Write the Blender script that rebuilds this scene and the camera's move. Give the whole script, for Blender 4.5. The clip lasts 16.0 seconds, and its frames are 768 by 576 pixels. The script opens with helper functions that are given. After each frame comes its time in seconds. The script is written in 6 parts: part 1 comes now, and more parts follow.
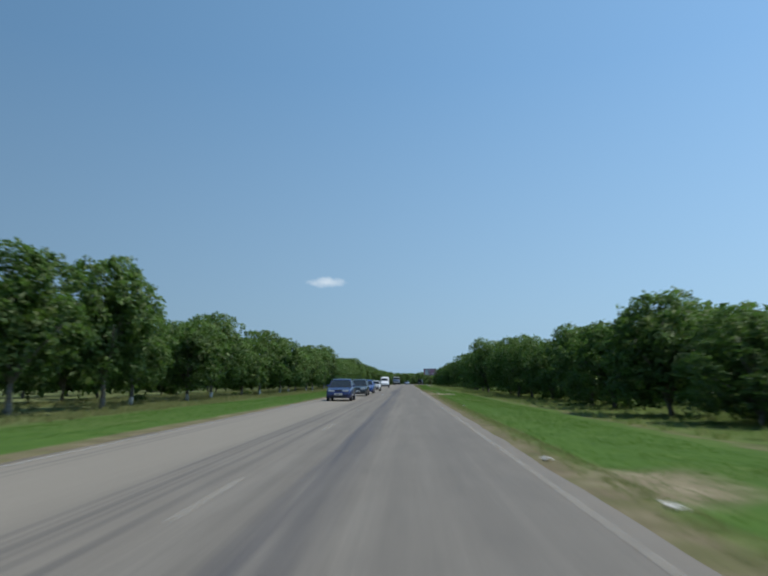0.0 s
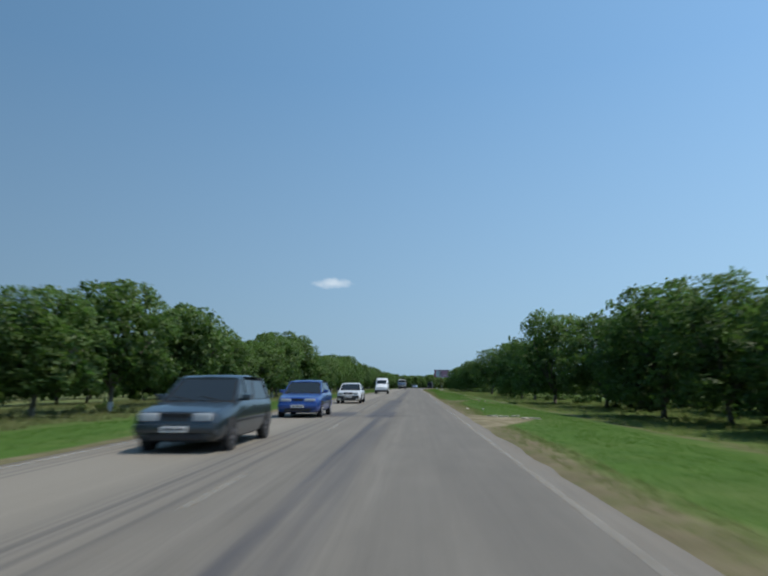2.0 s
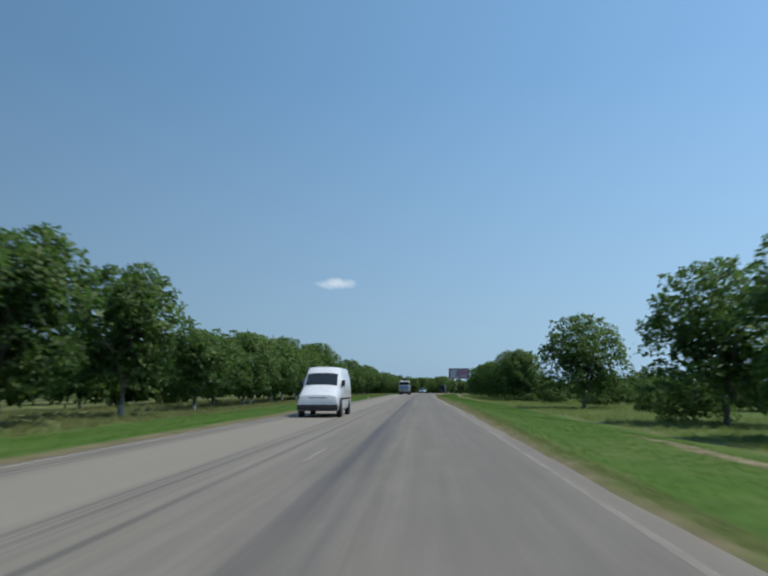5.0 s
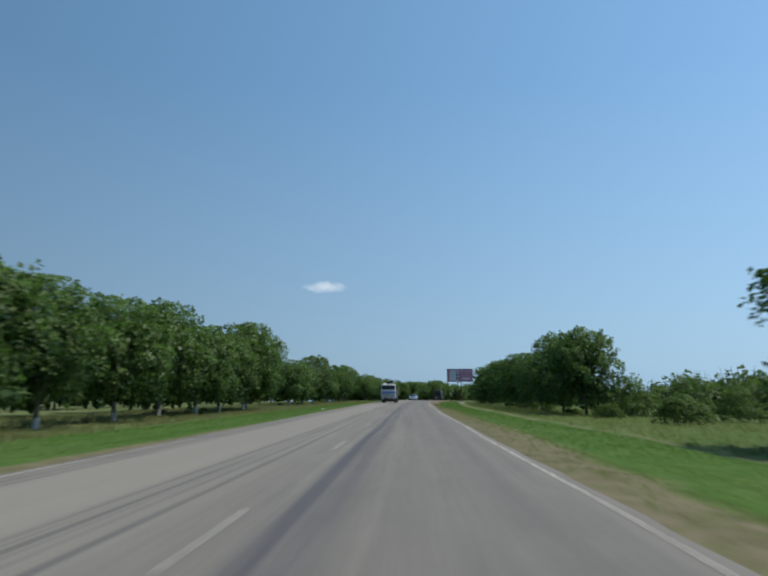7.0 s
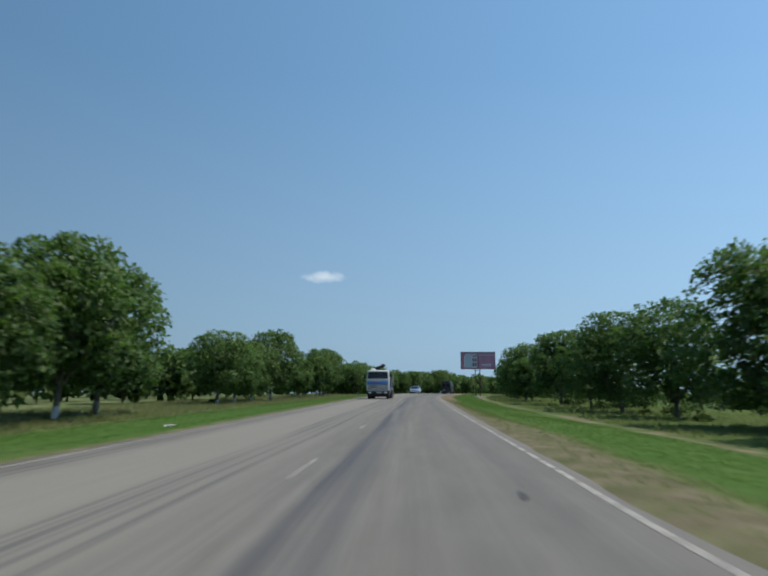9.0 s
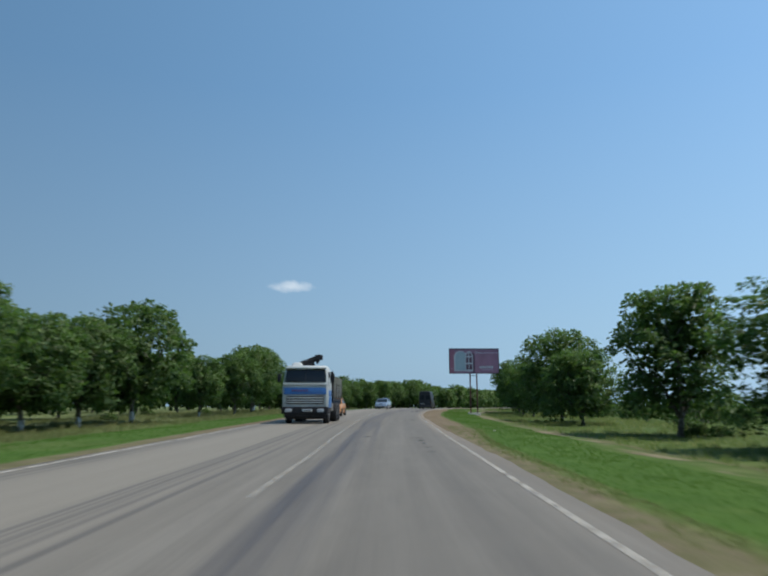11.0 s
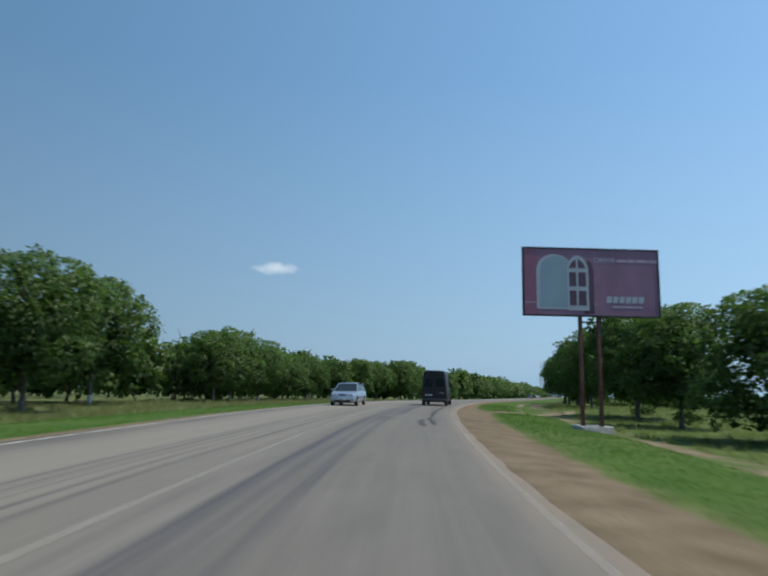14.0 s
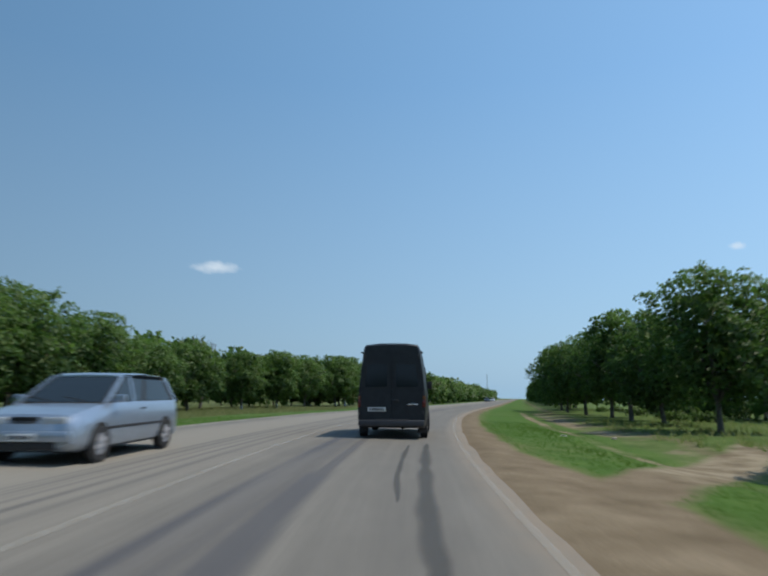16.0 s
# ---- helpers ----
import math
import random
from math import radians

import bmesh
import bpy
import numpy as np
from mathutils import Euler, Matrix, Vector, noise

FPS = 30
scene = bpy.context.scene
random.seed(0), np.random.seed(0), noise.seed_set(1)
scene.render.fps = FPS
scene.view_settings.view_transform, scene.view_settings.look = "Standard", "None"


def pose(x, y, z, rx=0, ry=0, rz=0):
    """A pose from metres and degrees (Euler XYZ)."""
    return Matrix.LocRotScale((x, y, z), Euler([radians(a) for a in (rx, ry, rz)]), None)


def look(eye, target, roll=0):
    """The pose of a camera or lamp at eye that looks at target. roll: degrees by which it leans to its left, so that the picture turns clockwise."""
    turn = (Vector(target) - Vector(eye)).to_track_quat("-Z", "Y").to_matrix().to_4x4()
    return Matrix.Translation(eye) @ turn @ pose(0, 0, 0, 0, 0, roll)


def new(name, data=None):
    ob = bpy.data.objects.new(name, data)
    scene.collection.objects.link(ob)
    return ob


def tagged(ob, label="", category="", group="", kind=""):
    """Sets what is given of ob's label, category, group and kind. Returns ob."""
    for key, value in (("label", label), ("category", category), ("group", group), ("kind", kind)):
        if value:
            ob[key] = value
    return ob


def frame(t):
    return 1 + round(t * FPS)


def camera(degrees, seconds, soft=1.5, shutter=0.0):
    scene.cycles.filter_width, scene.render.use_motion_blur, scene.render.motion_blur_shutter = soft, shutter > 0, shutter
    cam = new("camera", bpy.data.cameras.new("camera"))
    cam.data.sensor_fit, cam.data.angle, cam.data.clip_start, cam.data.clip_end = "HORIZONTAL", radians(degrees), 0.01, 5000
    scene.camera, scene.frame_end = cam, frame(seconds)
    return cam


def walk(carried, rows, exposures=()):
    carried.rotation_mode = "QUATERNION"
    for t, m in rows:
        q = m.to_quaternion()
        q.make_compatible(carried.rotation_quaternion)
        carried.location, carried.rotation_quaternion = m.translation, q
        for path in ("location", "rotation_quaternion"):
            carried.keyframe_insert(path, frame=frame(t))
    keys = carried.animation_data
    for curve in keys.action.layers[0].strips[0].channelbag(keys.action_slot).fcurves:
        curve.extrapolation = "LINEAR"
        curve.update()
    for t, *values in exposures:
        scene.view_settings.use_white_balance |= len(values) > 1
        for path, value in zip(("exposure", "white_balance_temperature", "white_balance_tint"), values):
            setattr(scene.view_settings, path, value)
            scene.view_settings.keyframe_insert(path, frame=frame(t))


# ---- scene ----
cam = camera(62.0, 16.0, soft=2.2, shutter=0.5)
PATH = [
    (0.0, 0.22, 0.00, 1.28, 98.35, 0, 2.05),
    (0.5, 0.24, 11.23, 1.28, 98.34, 0, 2.19),
    (1.0, 0.26, 22.43, 1.28, 98.67, 0, 2.16),
    (1.5, 0.26, 33.59, 1.28, 98.72, 0, 2.65),
    (2.0, 0.27, 44.72, 1.28, 98.65, 0, 2.75),
    (2.5, 0.20, 55.80, 1.28, 98.22, 0, 2.90),
    (3.0, 0.15, 66.84, 1.28, 98.82, 0, 2.78),
    (3.5, 0.09, 77.84, 1.28, 98.82, 0, 3.05),
    (4.0, 0.05, 88.79, 1.28, 99.36, 0, 3.51),
    (5.0, -0.01, 110.51, 1.28, 99.00, 0, 3.36),
    (6.0, -0.06, 131.90, 1.28, 98.64, 0, 3.21),
    (6.5, -0.07, 142.40, 1.28, 98.47, 0, 3.13),
    (7.0, -0.11, 152.74, 1.28, 99.54, 0, 2.51),
    (7.5, -0.16, 162.87, 1.28, 100.14, 0, 3.22),
    (8.0, -0.24, 172.73, 1.28, 99.59, 0, 2.83),
    (8.5, -0.28, 182.33, 1.28, 98.89, 0, 2.42),
    (9.0, -0.32, 191.67, 1.28, 98.85, 0, 2.57),
    (10.0, -0.24, 209.79, 1.28, 99.41, 0, 1.21),
    (11.0, 0.02, 227.29, 1.28, 99.97, 0, -0.15),
    (11.5, 0.22, 235.85, 1.28, 100.25, 0, -0.83),
    (12.0, 0.41, 244.29, 1.28, 100.53, 0, 0.03),
    (12.5, 0.60, 252.62, 1.28, 99.91, -0.30, 0.03),
    (13.0, 0.82, 260.86, 1.28, 99.13, -0.59, -0.44),
    (13.5, 1.09, 269.03, 1.28, 99.09, -0.79, -0.69),
    (14.0, 1.45, 277.13, 1.28, 98.85, -0.99, -1.43),
    (14.5, 1.94, 285.16, 1.28, 99.12, -0.99, -2.30),
    (15.0, 2.58, 293.13, 1.28, 98.92, -0.99, -3.51),
    (15.5, 3.37, 301.00, 1.28, 99.70, -0.89, -4.65),
    (16.0, 4.32, 308.78, 1.28, 99.18, -0.69, -6.35),
]
walk(cam, [(t, pose(*p)) for t, *p in PATH])

# ---------------------------------------------------------------- world and sun
SUN_UP, SUN_ROUND = 62.0, 97.0      # degrees above the horizon, degrees clockwise from the road's first heading
world = bpy.data.worlds.new("sky")
scene.world = world
world.use_nodes = True
wn = world.node_tree
sky = wn.nodes.new("ShaderNodeTexSky")
sky.sky_type, sky.sun_disc = "NISHITA", False
sky.sun_elevation, sky.sun_rotation = radians(SUN_UP), radians(SUN_ROUND)
sky.altitude, sky.air_density, sky.dust_density, sky.ozone_density = 50, 1.0, 1.2, 1.2
haze = wn.nodes.new("ShaderNodeMix")      # summer haze evens the clear sky out
haze.data_type = "RGBA"
haze.inputs[0].default_value = 0.60
haze.inputs[7].default_value = (1.12, 2.72, 4.72, 1)
wn.links.new(sky.outputs[0], haze.inputs[6])
# the sky brightens towards the sun's side
way = wn.nodes.new("ShaderNodeTexCoord")
apart = wn.nodes.new("ShaderNodeSeparateXYZ")
lift = wn.nodes.new("ShaderNodeMapRange")
lift.inputs[1].default_value, lift.inputs[2].default_value = -1.0, 1.0
lift.inputs[3].default_value, lift.inputs[4].default_value = 0.5, 1.5
glow = wn.nodes.new("ShaderNodeVectorMath")
glow.operation = "SCALE"
wn.links.new(way.outputs["Generated"], apart.inputs[0])
wn.links.new(apart.outputs[0], lift.inputs[0])
# dusty air greys the sky towards the horizon
dust = wn.nodes.new("ShaderNodeMix")
dust.data_type = "RGBA"
dust.inputs[7].default_value = (2.1, 3.25, 4.3, 1)
low_sky = wn.nodes.new("ShaderNodeMapRange")
low_sky.inputs[1].default_value, low_sky.inputs[2].default_value = 0.0, 0.45
low_sky.inputs[3].default_value, low_sky.inputs[4].default_value = 0.75, 0.0
wn.links.new(apart.outputs[2], low_sky.inputs[0])
wn.links.new(low_sky.outputs[0], dust.inputs[0])
wn.links.new(haze.outputs[2], dust.inputs[6])
wn.links.new(dust.outputs[2], glow.inputs[0])
wn.links.new(lift.outputs[0], glow.inputs["Scale"])
wn.links.new(glow.outputs[0], wn.nodes["Background"].inputs[0])
wn.nodes["Background"].inputs[1].default_value = 0.142

sun_data = bpy.data.lights.new("sun", "SUN")
sun_data.energy, sun_data.angle, sun_data.color = 3.3, radians(0.53), (1.0, 0.93, 0.82)
sun = new("sun", sun_data)
a, e = radians(SUN_ROUND), radians(SUN_UP)
sun.matrix_world = look((0, 0, 60), (-math.sin(a) * math.cos(e), -math.cos(a) * math.cos(e), 60 - math.sin(e)))
scene.view_settings.exposure = 0.0


# ---------------------------------------------------------------- how the road's lines and edges run
# metres along the road, metres to the right of its axis
LEFT_LINE = ((0, -5.8), (45, -6.0), (80, -6.2), (100, -6.75), (115, -6.85), (150, -6.5), (165, -6.55), (200, -6.88), (250, -6.68), (276, -7.15), (340, -7.1))
RIGHT_LINE = ((0, 2.0), (75, 1.93), (98, 1.89), (147, 2.1), (160, 2.15), (172, 2.04), (185, 2.08), (198, 1.87), (225, 2.0), (242, 2.18), (258, 2.28), (270, 2.2), (284, 2.08), (340, 2.12))
CENTRE_LINE = ((0, -1.93), (30, -2.03), (75, -2.25), (97, -2.34), (120, -2.1), (147, -1.97), (180, -1.98), (201, -2.07), (225, -1.85), (243, -1.67), (258, -1.82), (268, -1.98), (283, -2.22), (340, -2.28))
ASPHALT_EDGE = ((0, 2.3), (75, 2.35), (98, 2.3), (150, 2.42), (170, 2.25), (200, 2.08), (222, 2.35), (243, 2.67), (267, 2.52), (285, 2.3), (312, 2.3), (340, 2.42))
NEAR_GRASS = ((0, 2.75), (30, 2.8), (65, 3.1), (73, 2.9), (80, 3.4), (90, 3.3), (96, 3.6), (100.6, 4.5), (102.2, 2.8), (110, 2.4), (125, 2.7), (152, 3.3), (176, 3.9), (200, 3.45), (212, 3.8), (222, 3.1), (248, 3.2), (258, 4.1), (268, 4.2), (286, 3.9), (312, 4.1), (318, 4.5), (326, 3.5), (340, 3.3))
FAR_GRASS = ((0, -6.9), (15, -7.0), (40, -6.7), (80, -7.25), (102, -8.1), (110, -7.9), (155, -7.6), (185, -7.2), (205, -7.5), (250, -7.85), (276, -8.1), (307, -7.8), (320, -7.45), (340, -7.4))
MAIN_TAR = ((0, -1.03), (35, -1.05), (76, -1.2), (97, -1.3), (150, -1.36), (175, -1.45), (200, -1.47), (225, -1.3), (243, -1.12), (258, -1.13), (266, -1.35), (300, -1.45), (310, -1.35), (320, -1.2), (340, -1.2))
FAR_TAR = ((0, -3.1), (35, -3.15), (75, -3.3), (97, -3.62), (150, -3.75), (170, -3.7), (200, -3.85), (243, -3.65), (270, -3.88), (286, -4.3), (310, -4.1), (340, -3.9))


def run_of(table, s):
    """The offset that a table gives at s."""
    return float(np.interp(s, [p for p, _ in table], [q for _, q in table]))


# ---------------------------------------------------------------- materials
def shader(name, rough=0.8, metal=0.0, spec=0.5):
    m = bpy.data.materials.new(name)
    m.use_nodes = True
    b = m.node_tree.nodes["Principled BSDF"]
    b.inputs["Roughness"].default_value, b.inputs["Metallic"].default_value = rough, metal
    b.inputs["Specular IOR Level"].default_value = spec
    return m, m.node_tree, b


def node(nt, kind, **settings):
    n = nt.nodes.new(kind)
    for key, value in settings.items():
        n.inputs[key].default_value = value
    return n


def tex(nt, vector, scale, detail=4.0, rough=0.55):
    n = node(nt, "ShaderNodeTexNoise", Scale=scale, Detail=detail, Roughness=rough)
    nt.links.new(vector, n.inputs["Vector"])
    return n.outputs["Fac"]


def ramp(nt, fac, *stops):
    n = nt.nodes.new("ShaderNodeValToRGB")
    cr = n.color_ramp
    while len(cr.elements) < len(stops):
        cr.elements.new(0.5)
    for el, (p, c) in zip(cr.elements, stops):
        el.position, el.color = p, (*c, 1) if len(c) == 3 else c
    nt.links.new(fac, n.inputs[0])
    return n.outputs[0]


def mix(nt, fac, a, b, how="MIX"):
    n = nt.nodes.new("ShaderNodeMix")
    n.data_type, n.blend_type = "RGBA", how
    for k, v in ((0, fac), (6, a), (7, b)):
        if isinstance(v, (int, float)):
            n.inputs[k].default_value = v
        elif isinstance(v, tuple):
            n.inputs[k].default_value = (*v, 1)
        else:
            nt.links.new(v, n.inputs[k])
    return n.outputs[2]


def calc(nt, how, a, b=0.0, clamp=False):
    n = nt.nodes.new("ShaderNodeMath")
    n.operation, n.use_clamp = how, clamp
    for k, v in ((0, a), (1, b)):
        if isinstance(v, (int, float)):
            n.inputs[k].default_value = v
        else:
            nt.links.new(v, n.inputs[k])
    return n.outputs[0]


def bump(nt, bsdf, height, strength, distance=0.02):
    n = node(nt, "ShaderNodeBump", Strength=strength, Distance=distance)
    nt.links.new(height, n.inputs["Height"])
    nt.links.new(n.outputs[0], bsdf.inputs["Normal"])


def vec(nt, u, v):
    n = nt.nodes.new("ShaderNodeCombineXYZ")
    for k, x in ((0, u), (1, v)):
        if isinstance(x, (int, float)):
            n.inputs[k].default_value = x
        else:
            nt.links.new(x, n.inputs[k])
    return n.outputs[0]


def road_coords(nt):
    """Metres along and across the road, from the uv layer that the strips carry."""
    n = nt.nodes.new("ShaderNodeUVMap")
    n.uv_map = "along"
    s = nt.nodes.new("ShaderNodeSeparateXYZ")
    nt.links.new(n.outputs[0], s.inputs[0])
    return n.outputs[0], s.outputs[0], s.outputs[1]


def run_node(nt, s, table):
    """The same tables for a material: the offset across the road at s."""
    fac = calc(nt, "DIVIDE", s, 340.0, True)
    grey = ramp(nt, fac, *[(p / 340.0, ((q + 10) / 15,) * 3) for p, q in table])
    return calc(nt, "SUBTRACT", calc(nt, "MULTIPLY", grey, 15.0), 10.0)


def band(nt, v, middle, half, soft):
    """1 within half metres of the line, falling to 0 over soft metres."""
    d = calc(nt, "ABSOLUTE", calc(nt, "SUBTRACT", v, middle))
    return calc(nt, "DIVIDE", calc(nt, "SUBTRACT", half + soft, d), soft, True)


def plain(name, color, rough=0.5, metal=0.0, coat=0.0, vary=0.06, scale=6.0, relief=0.0):
    """A paint, plastic or metal with slight unevenness and dust."""
    m, nt, b = shader(name, rough, metal)
    tc = nt.nodes.new("ShaderNodeTexCoord").outputs["Object"]
    n1 = tex(nt, tc, scale)
    dark = tuple(c * (1 - 2 * vary) for c in color)
    light = tuple(min(1, c * (1 + vary) + 0.02 * vary) for c in color)
    nt.links.new(ramp(nt, n1, (0.3, dark), (0.7, light)), b.inputs["Base Color"])
    r = nt.nodes.new("ShaderNodeMapRange")
    r.inputs[3].default_value, r.inputs[4].default_value = max(0.02, rough - 0.08), min(1, rough + 0.12)
    nt.links.new(tex(nt, tc, scale * 3.1), r.inputs[0])
    nt.links.new(r.outputs[0], b.inputs["Roughness"])
    b.inputs["Coat Weight"].default_value = coat
    b.inputs["Coat Roughness"].default_value = 0.05
    if relief:
        bump(nt, b, tex(nt, tc, scale * 8), relief)
    return m


def asphalt_material():
    m, nt, b = shader("asphalt", 0.85, 0.0, 0.28)
    uv, s, v = road_coords(nt)
    tc = nt.nodes.new("ShaderNodeTexCoord").outputs["Object"]
    grain = tex(nt, tc, 60, 3)
    spots = tex(nt, tc, 0.45, 5)
    stretched = vec(nt, calc(nt, "MULTIPLY", s, 0.05), calc(nt, "MULTIPLY", v, 2.2))
    streaks = tex(nt, stretched, 1.0, 6, 0.65)
    base = ramp(nt, streaks, (0.25, (0.112, 0.104, 0.090)), (0.5, (0.168, 0.154, 0.130)), (0.78, (0.262, 0.242, 0.206)))
    fine = tex(nt, vec(nt, calc(nt, "MULTIPLY", s, 0.11), calc(nt, "MULTIPLY", v, 9.0)), 1.0, 4, 0.6)
    base = mix(nt, calc(nt, "MULTIPLY", ramp(nt, fine, (0.45, (0,) * 3), (0.7, (1,) * 3)), 0.12), base, (0.27, 0.25, 0.215))
    base = mix(nt, calc(nt, "MULTIPLY", ramp(nt, fine, (0.3, (1,) * 3), (0.45, (0,) * 3)), 0.14), base, (0.085, 0.08, 0.074))
    base = mix(nt, calc(nt, "MULTIPLY", spots, 0.5), base, (0.195, 0.172, 0.138))
    base = mix(nt, calc(nt, "MULTIPLY", calc(nt, "ADD", calc(nt, "MULTIPLY", v, 1.5), 0.7, True), 0.42), base, (0.172, 0.159, 0.136))
    mottle = tex(nt, vec(nt, calc(nt, "MULTIPLY", s, 0.5), calc(nt, "MULTIPLY", v, 1.6)), 1.0, 6, 0.7)
    base = mix(nt, calc(nt, "MULTIPLY", ramp(nt, mottle, (0.5, (0,) * 3), (0.72, (1,) * 3)), 0.3), base, (0.25, 0.232, 0.198))
    base = mix(nt, calc(nt, "MULTIPLY", ramp(nt, mottle, (0.3, (1,) * 3), (0.47, (0,) * 3)), 0.28), base, (0.105, 0.098, 0.088))
    # the other lane is paler and browner
    base = mix(nt, calc(nt, "MULTIPLY", calc(nt, "DIVIDE", calc(nt, "SUBTRACT", -1.6, v), 2.4, True), 0.72), base, (0.285, 0.256, 0.206))
    # bitumen bled out along the joint of the lanes and in thin lines in the other lane
    wob = calc(nt, "MULTIPLY", calc(nt, "SUBTRACT", tex(nt, vec(nt, calc(nt, "MULTIPLY", s, 0.05), 0.0), 1.0, 3), 0.5), 0.22)
    vw = calc(nt, "ADD", v, wob)
    worn = ramp(nt, tex(nt, vec(nt, calc(nt, "MULTIPLY", s, 0.09), calc(nt, "MULTIPLY", v, 3.0)), 1.0, 4), (0.3, (0.2,) * 3), (0.55, (1,) * 3))
    main = calc(nt, "SUBTRACT", vw, run_node(nt, s, MAIN_TAR))
    other = calc(nt, "SUBTRACT", vw, run_node(nt, s, FAR_TAR))
    late = calc(nt, "DIVIDE", calc(nt, "SUBTRACT", s, 235.0), 25.0, True)
    tar = 0.0
    for mid, half, soft, k in ((0.0, 0.03, 0.05, 0.7), (0.13, 0.015, 0.04, 0.55), (0.27, 0.035, 0.05, 0.75), (0.4, 0.012, 0.05, 0.4), (0.56, 0.02, 0.06, 0.55), (0.86, 0.03, 0.06, 0.7), (0.2, 0.2, 0.25, 0.18)):
        tar = calc(nt, "MAXIMUM", tar, calc(nt, "MULTIPLY", band(nt, other, mid, half, soft), k))
    tar = calc(nt, "MAXIMUM", tar, calc(nt, "MULTIPLY", calc(nt, "MULTIPLY", band(nt, other, 1.2, 0.03, 0.08), 0.7), late))
    tar = calc(nt, "MAXIMUM", tar, calc(nt, "MULTIPLY", band(nt, v, 1.1, 0.1, 0.4), 0.15))
    tar = calc(nt, "MULTIPLY", calc(nt, "MULTIPLY", tar, worn), 0.8)
    base = mix(nt, tar, base, (0.066, 0.064, 0.064))
    joint = calc(nt, "MAXIMUM", calc(nt, "MULTIPLY", band(nt, main, 0.0, 0.07, 0.14), 0.8), calc(nt, "MULTIPLY", band(nt, main, 0.38, 0.05, 0.14), 0.48))
    joint = calc(nt, "MAXIMUM", joint, calc(nt, "MULTIPLY", band(nt, main, 0.2, 0.25, 0.2), 0.44))
    joint = calc(nt, "MAXIMUM", joint, calc(nt, "MULTIPLY", calc(nt, "MULTIPLY", band(nt, main, 0.74, 0.07, 0.09), 0.6), late))
    tar = calc(nt, "MULTIPLY", joint, worn)
    for mid_s, half_s, mid, half, soft, k in ((82.0, 11.0, -1.30, 0.34, 0.22, 0.75), (73.0, 2.0, -1.1, 0.42, 0.2, 0.95), (73.3, 1.3, -3.0, 0.55, 0.3, 0.9), (95.6, 2.6, -1.52, 0.20, 0.14, 0.95), (95.6, 2.6, -0.98, 0.15, 0.12, 0.95),
                                              (312.0, 3.0, -0.46, 0.14, 0.12, 0.75), (316.0, 3.0, -0.52, 0.13, 0.15, 0.85), (318.5, 5.0, -0.95, 0.22, 0.2, 0.4), (262.0, 3.0, -0.65, 0.16, 0.2, 0.55)):
        patch = calc(nt, "MULTIPLY", band(nt, s, mid_s, half_s, 1.5), band(nt, vw, mid, half, soft))
        patch = calc(nt, "MULTIPLY", calc(nt, "MULTIPLY", patch, k), ramp(nt, streaks, (0.3, (0.55,) * 3), (0.6, (1,) * 3)))
        tar = calc(nt, "MAXIMUM", tar, patch)
    base = mix(nt, tar, base, (0.064, 0.06, 0.064))
    rim = calc(nt, "SUBTRACT", vw, run_node(nt, s, LEFT_LINE))
    base = mix(nt, calc(nt, "MULTIPLY", calc(nt, "MAXIMUM", band(nt, rim, 0.38, 0.03, 0.07), band(nt, rim, 0.62, 0.02, 0.05)), calc(nt, "MULTIPLY", worn, 0.4)), base, (0.085, 0.08, 0.074))
    # dust blown in from the edges
    edge = calc(nt, "MAXIMUM", band(nt, calc(nt, "SUBTRACT", v, run_node(nt, s, ASPHALT_EDGE)), 0.1, 0.1, 0.45), band(nt, rim, -0.5, 0.35, 0.3))
    drift = calc(nt, "MULTIPLY", calc(nt, "DIVIDE", calc(nt, "SUBTRACT", s, 238.0), 20.0, True), band(nt, calc(nt, "SUBTRACT", v, run_node(nt, s, ASPHALT_EDGE)), 0.1, 0.15, 0.65))
    drift = calc(nt, "MULTIPLY", calc(nt, "MAXIMUM", drift, band(nt, rim, -0.65, 0.35, 0.3)), ramp(nt, tex(nt, tc, 1.1, 6, 0.7), (0.32, (0.25,) * 3), (0.55, (1,) * 3)))
    dusty = calc(nt, "MULTIPLY", edge, ramp(nt, tex(nt, tc, 1.6, 6, 0.65), (0.42, (0,) * 3), (0.62, (0.8,) * 3)))
    base = mix(nt, calc(nt, "MULTIPLY", dusty, 0.5), base, (0.2, 0.172, 0.132))
    base = mix(nt, calc(nt, "MULTIPLY", drift, 0.85), base, (0.25, 0.2, 0.145))
    base = mix(nt, calc(nt, "MULTIPLY", grain, 0.35), base, (0.10, 0.095, 0.09))
    nt.links.new(base, b.inputs["Base Color"])
    nt.links.new(ramp(nt, tar, (0.0, (0.84,) * 3), (1.0, (0.62,) * 3)), b.inputs["Roughness"])
    bump(nt, b, grain, 0.5, 0.01)
    return m


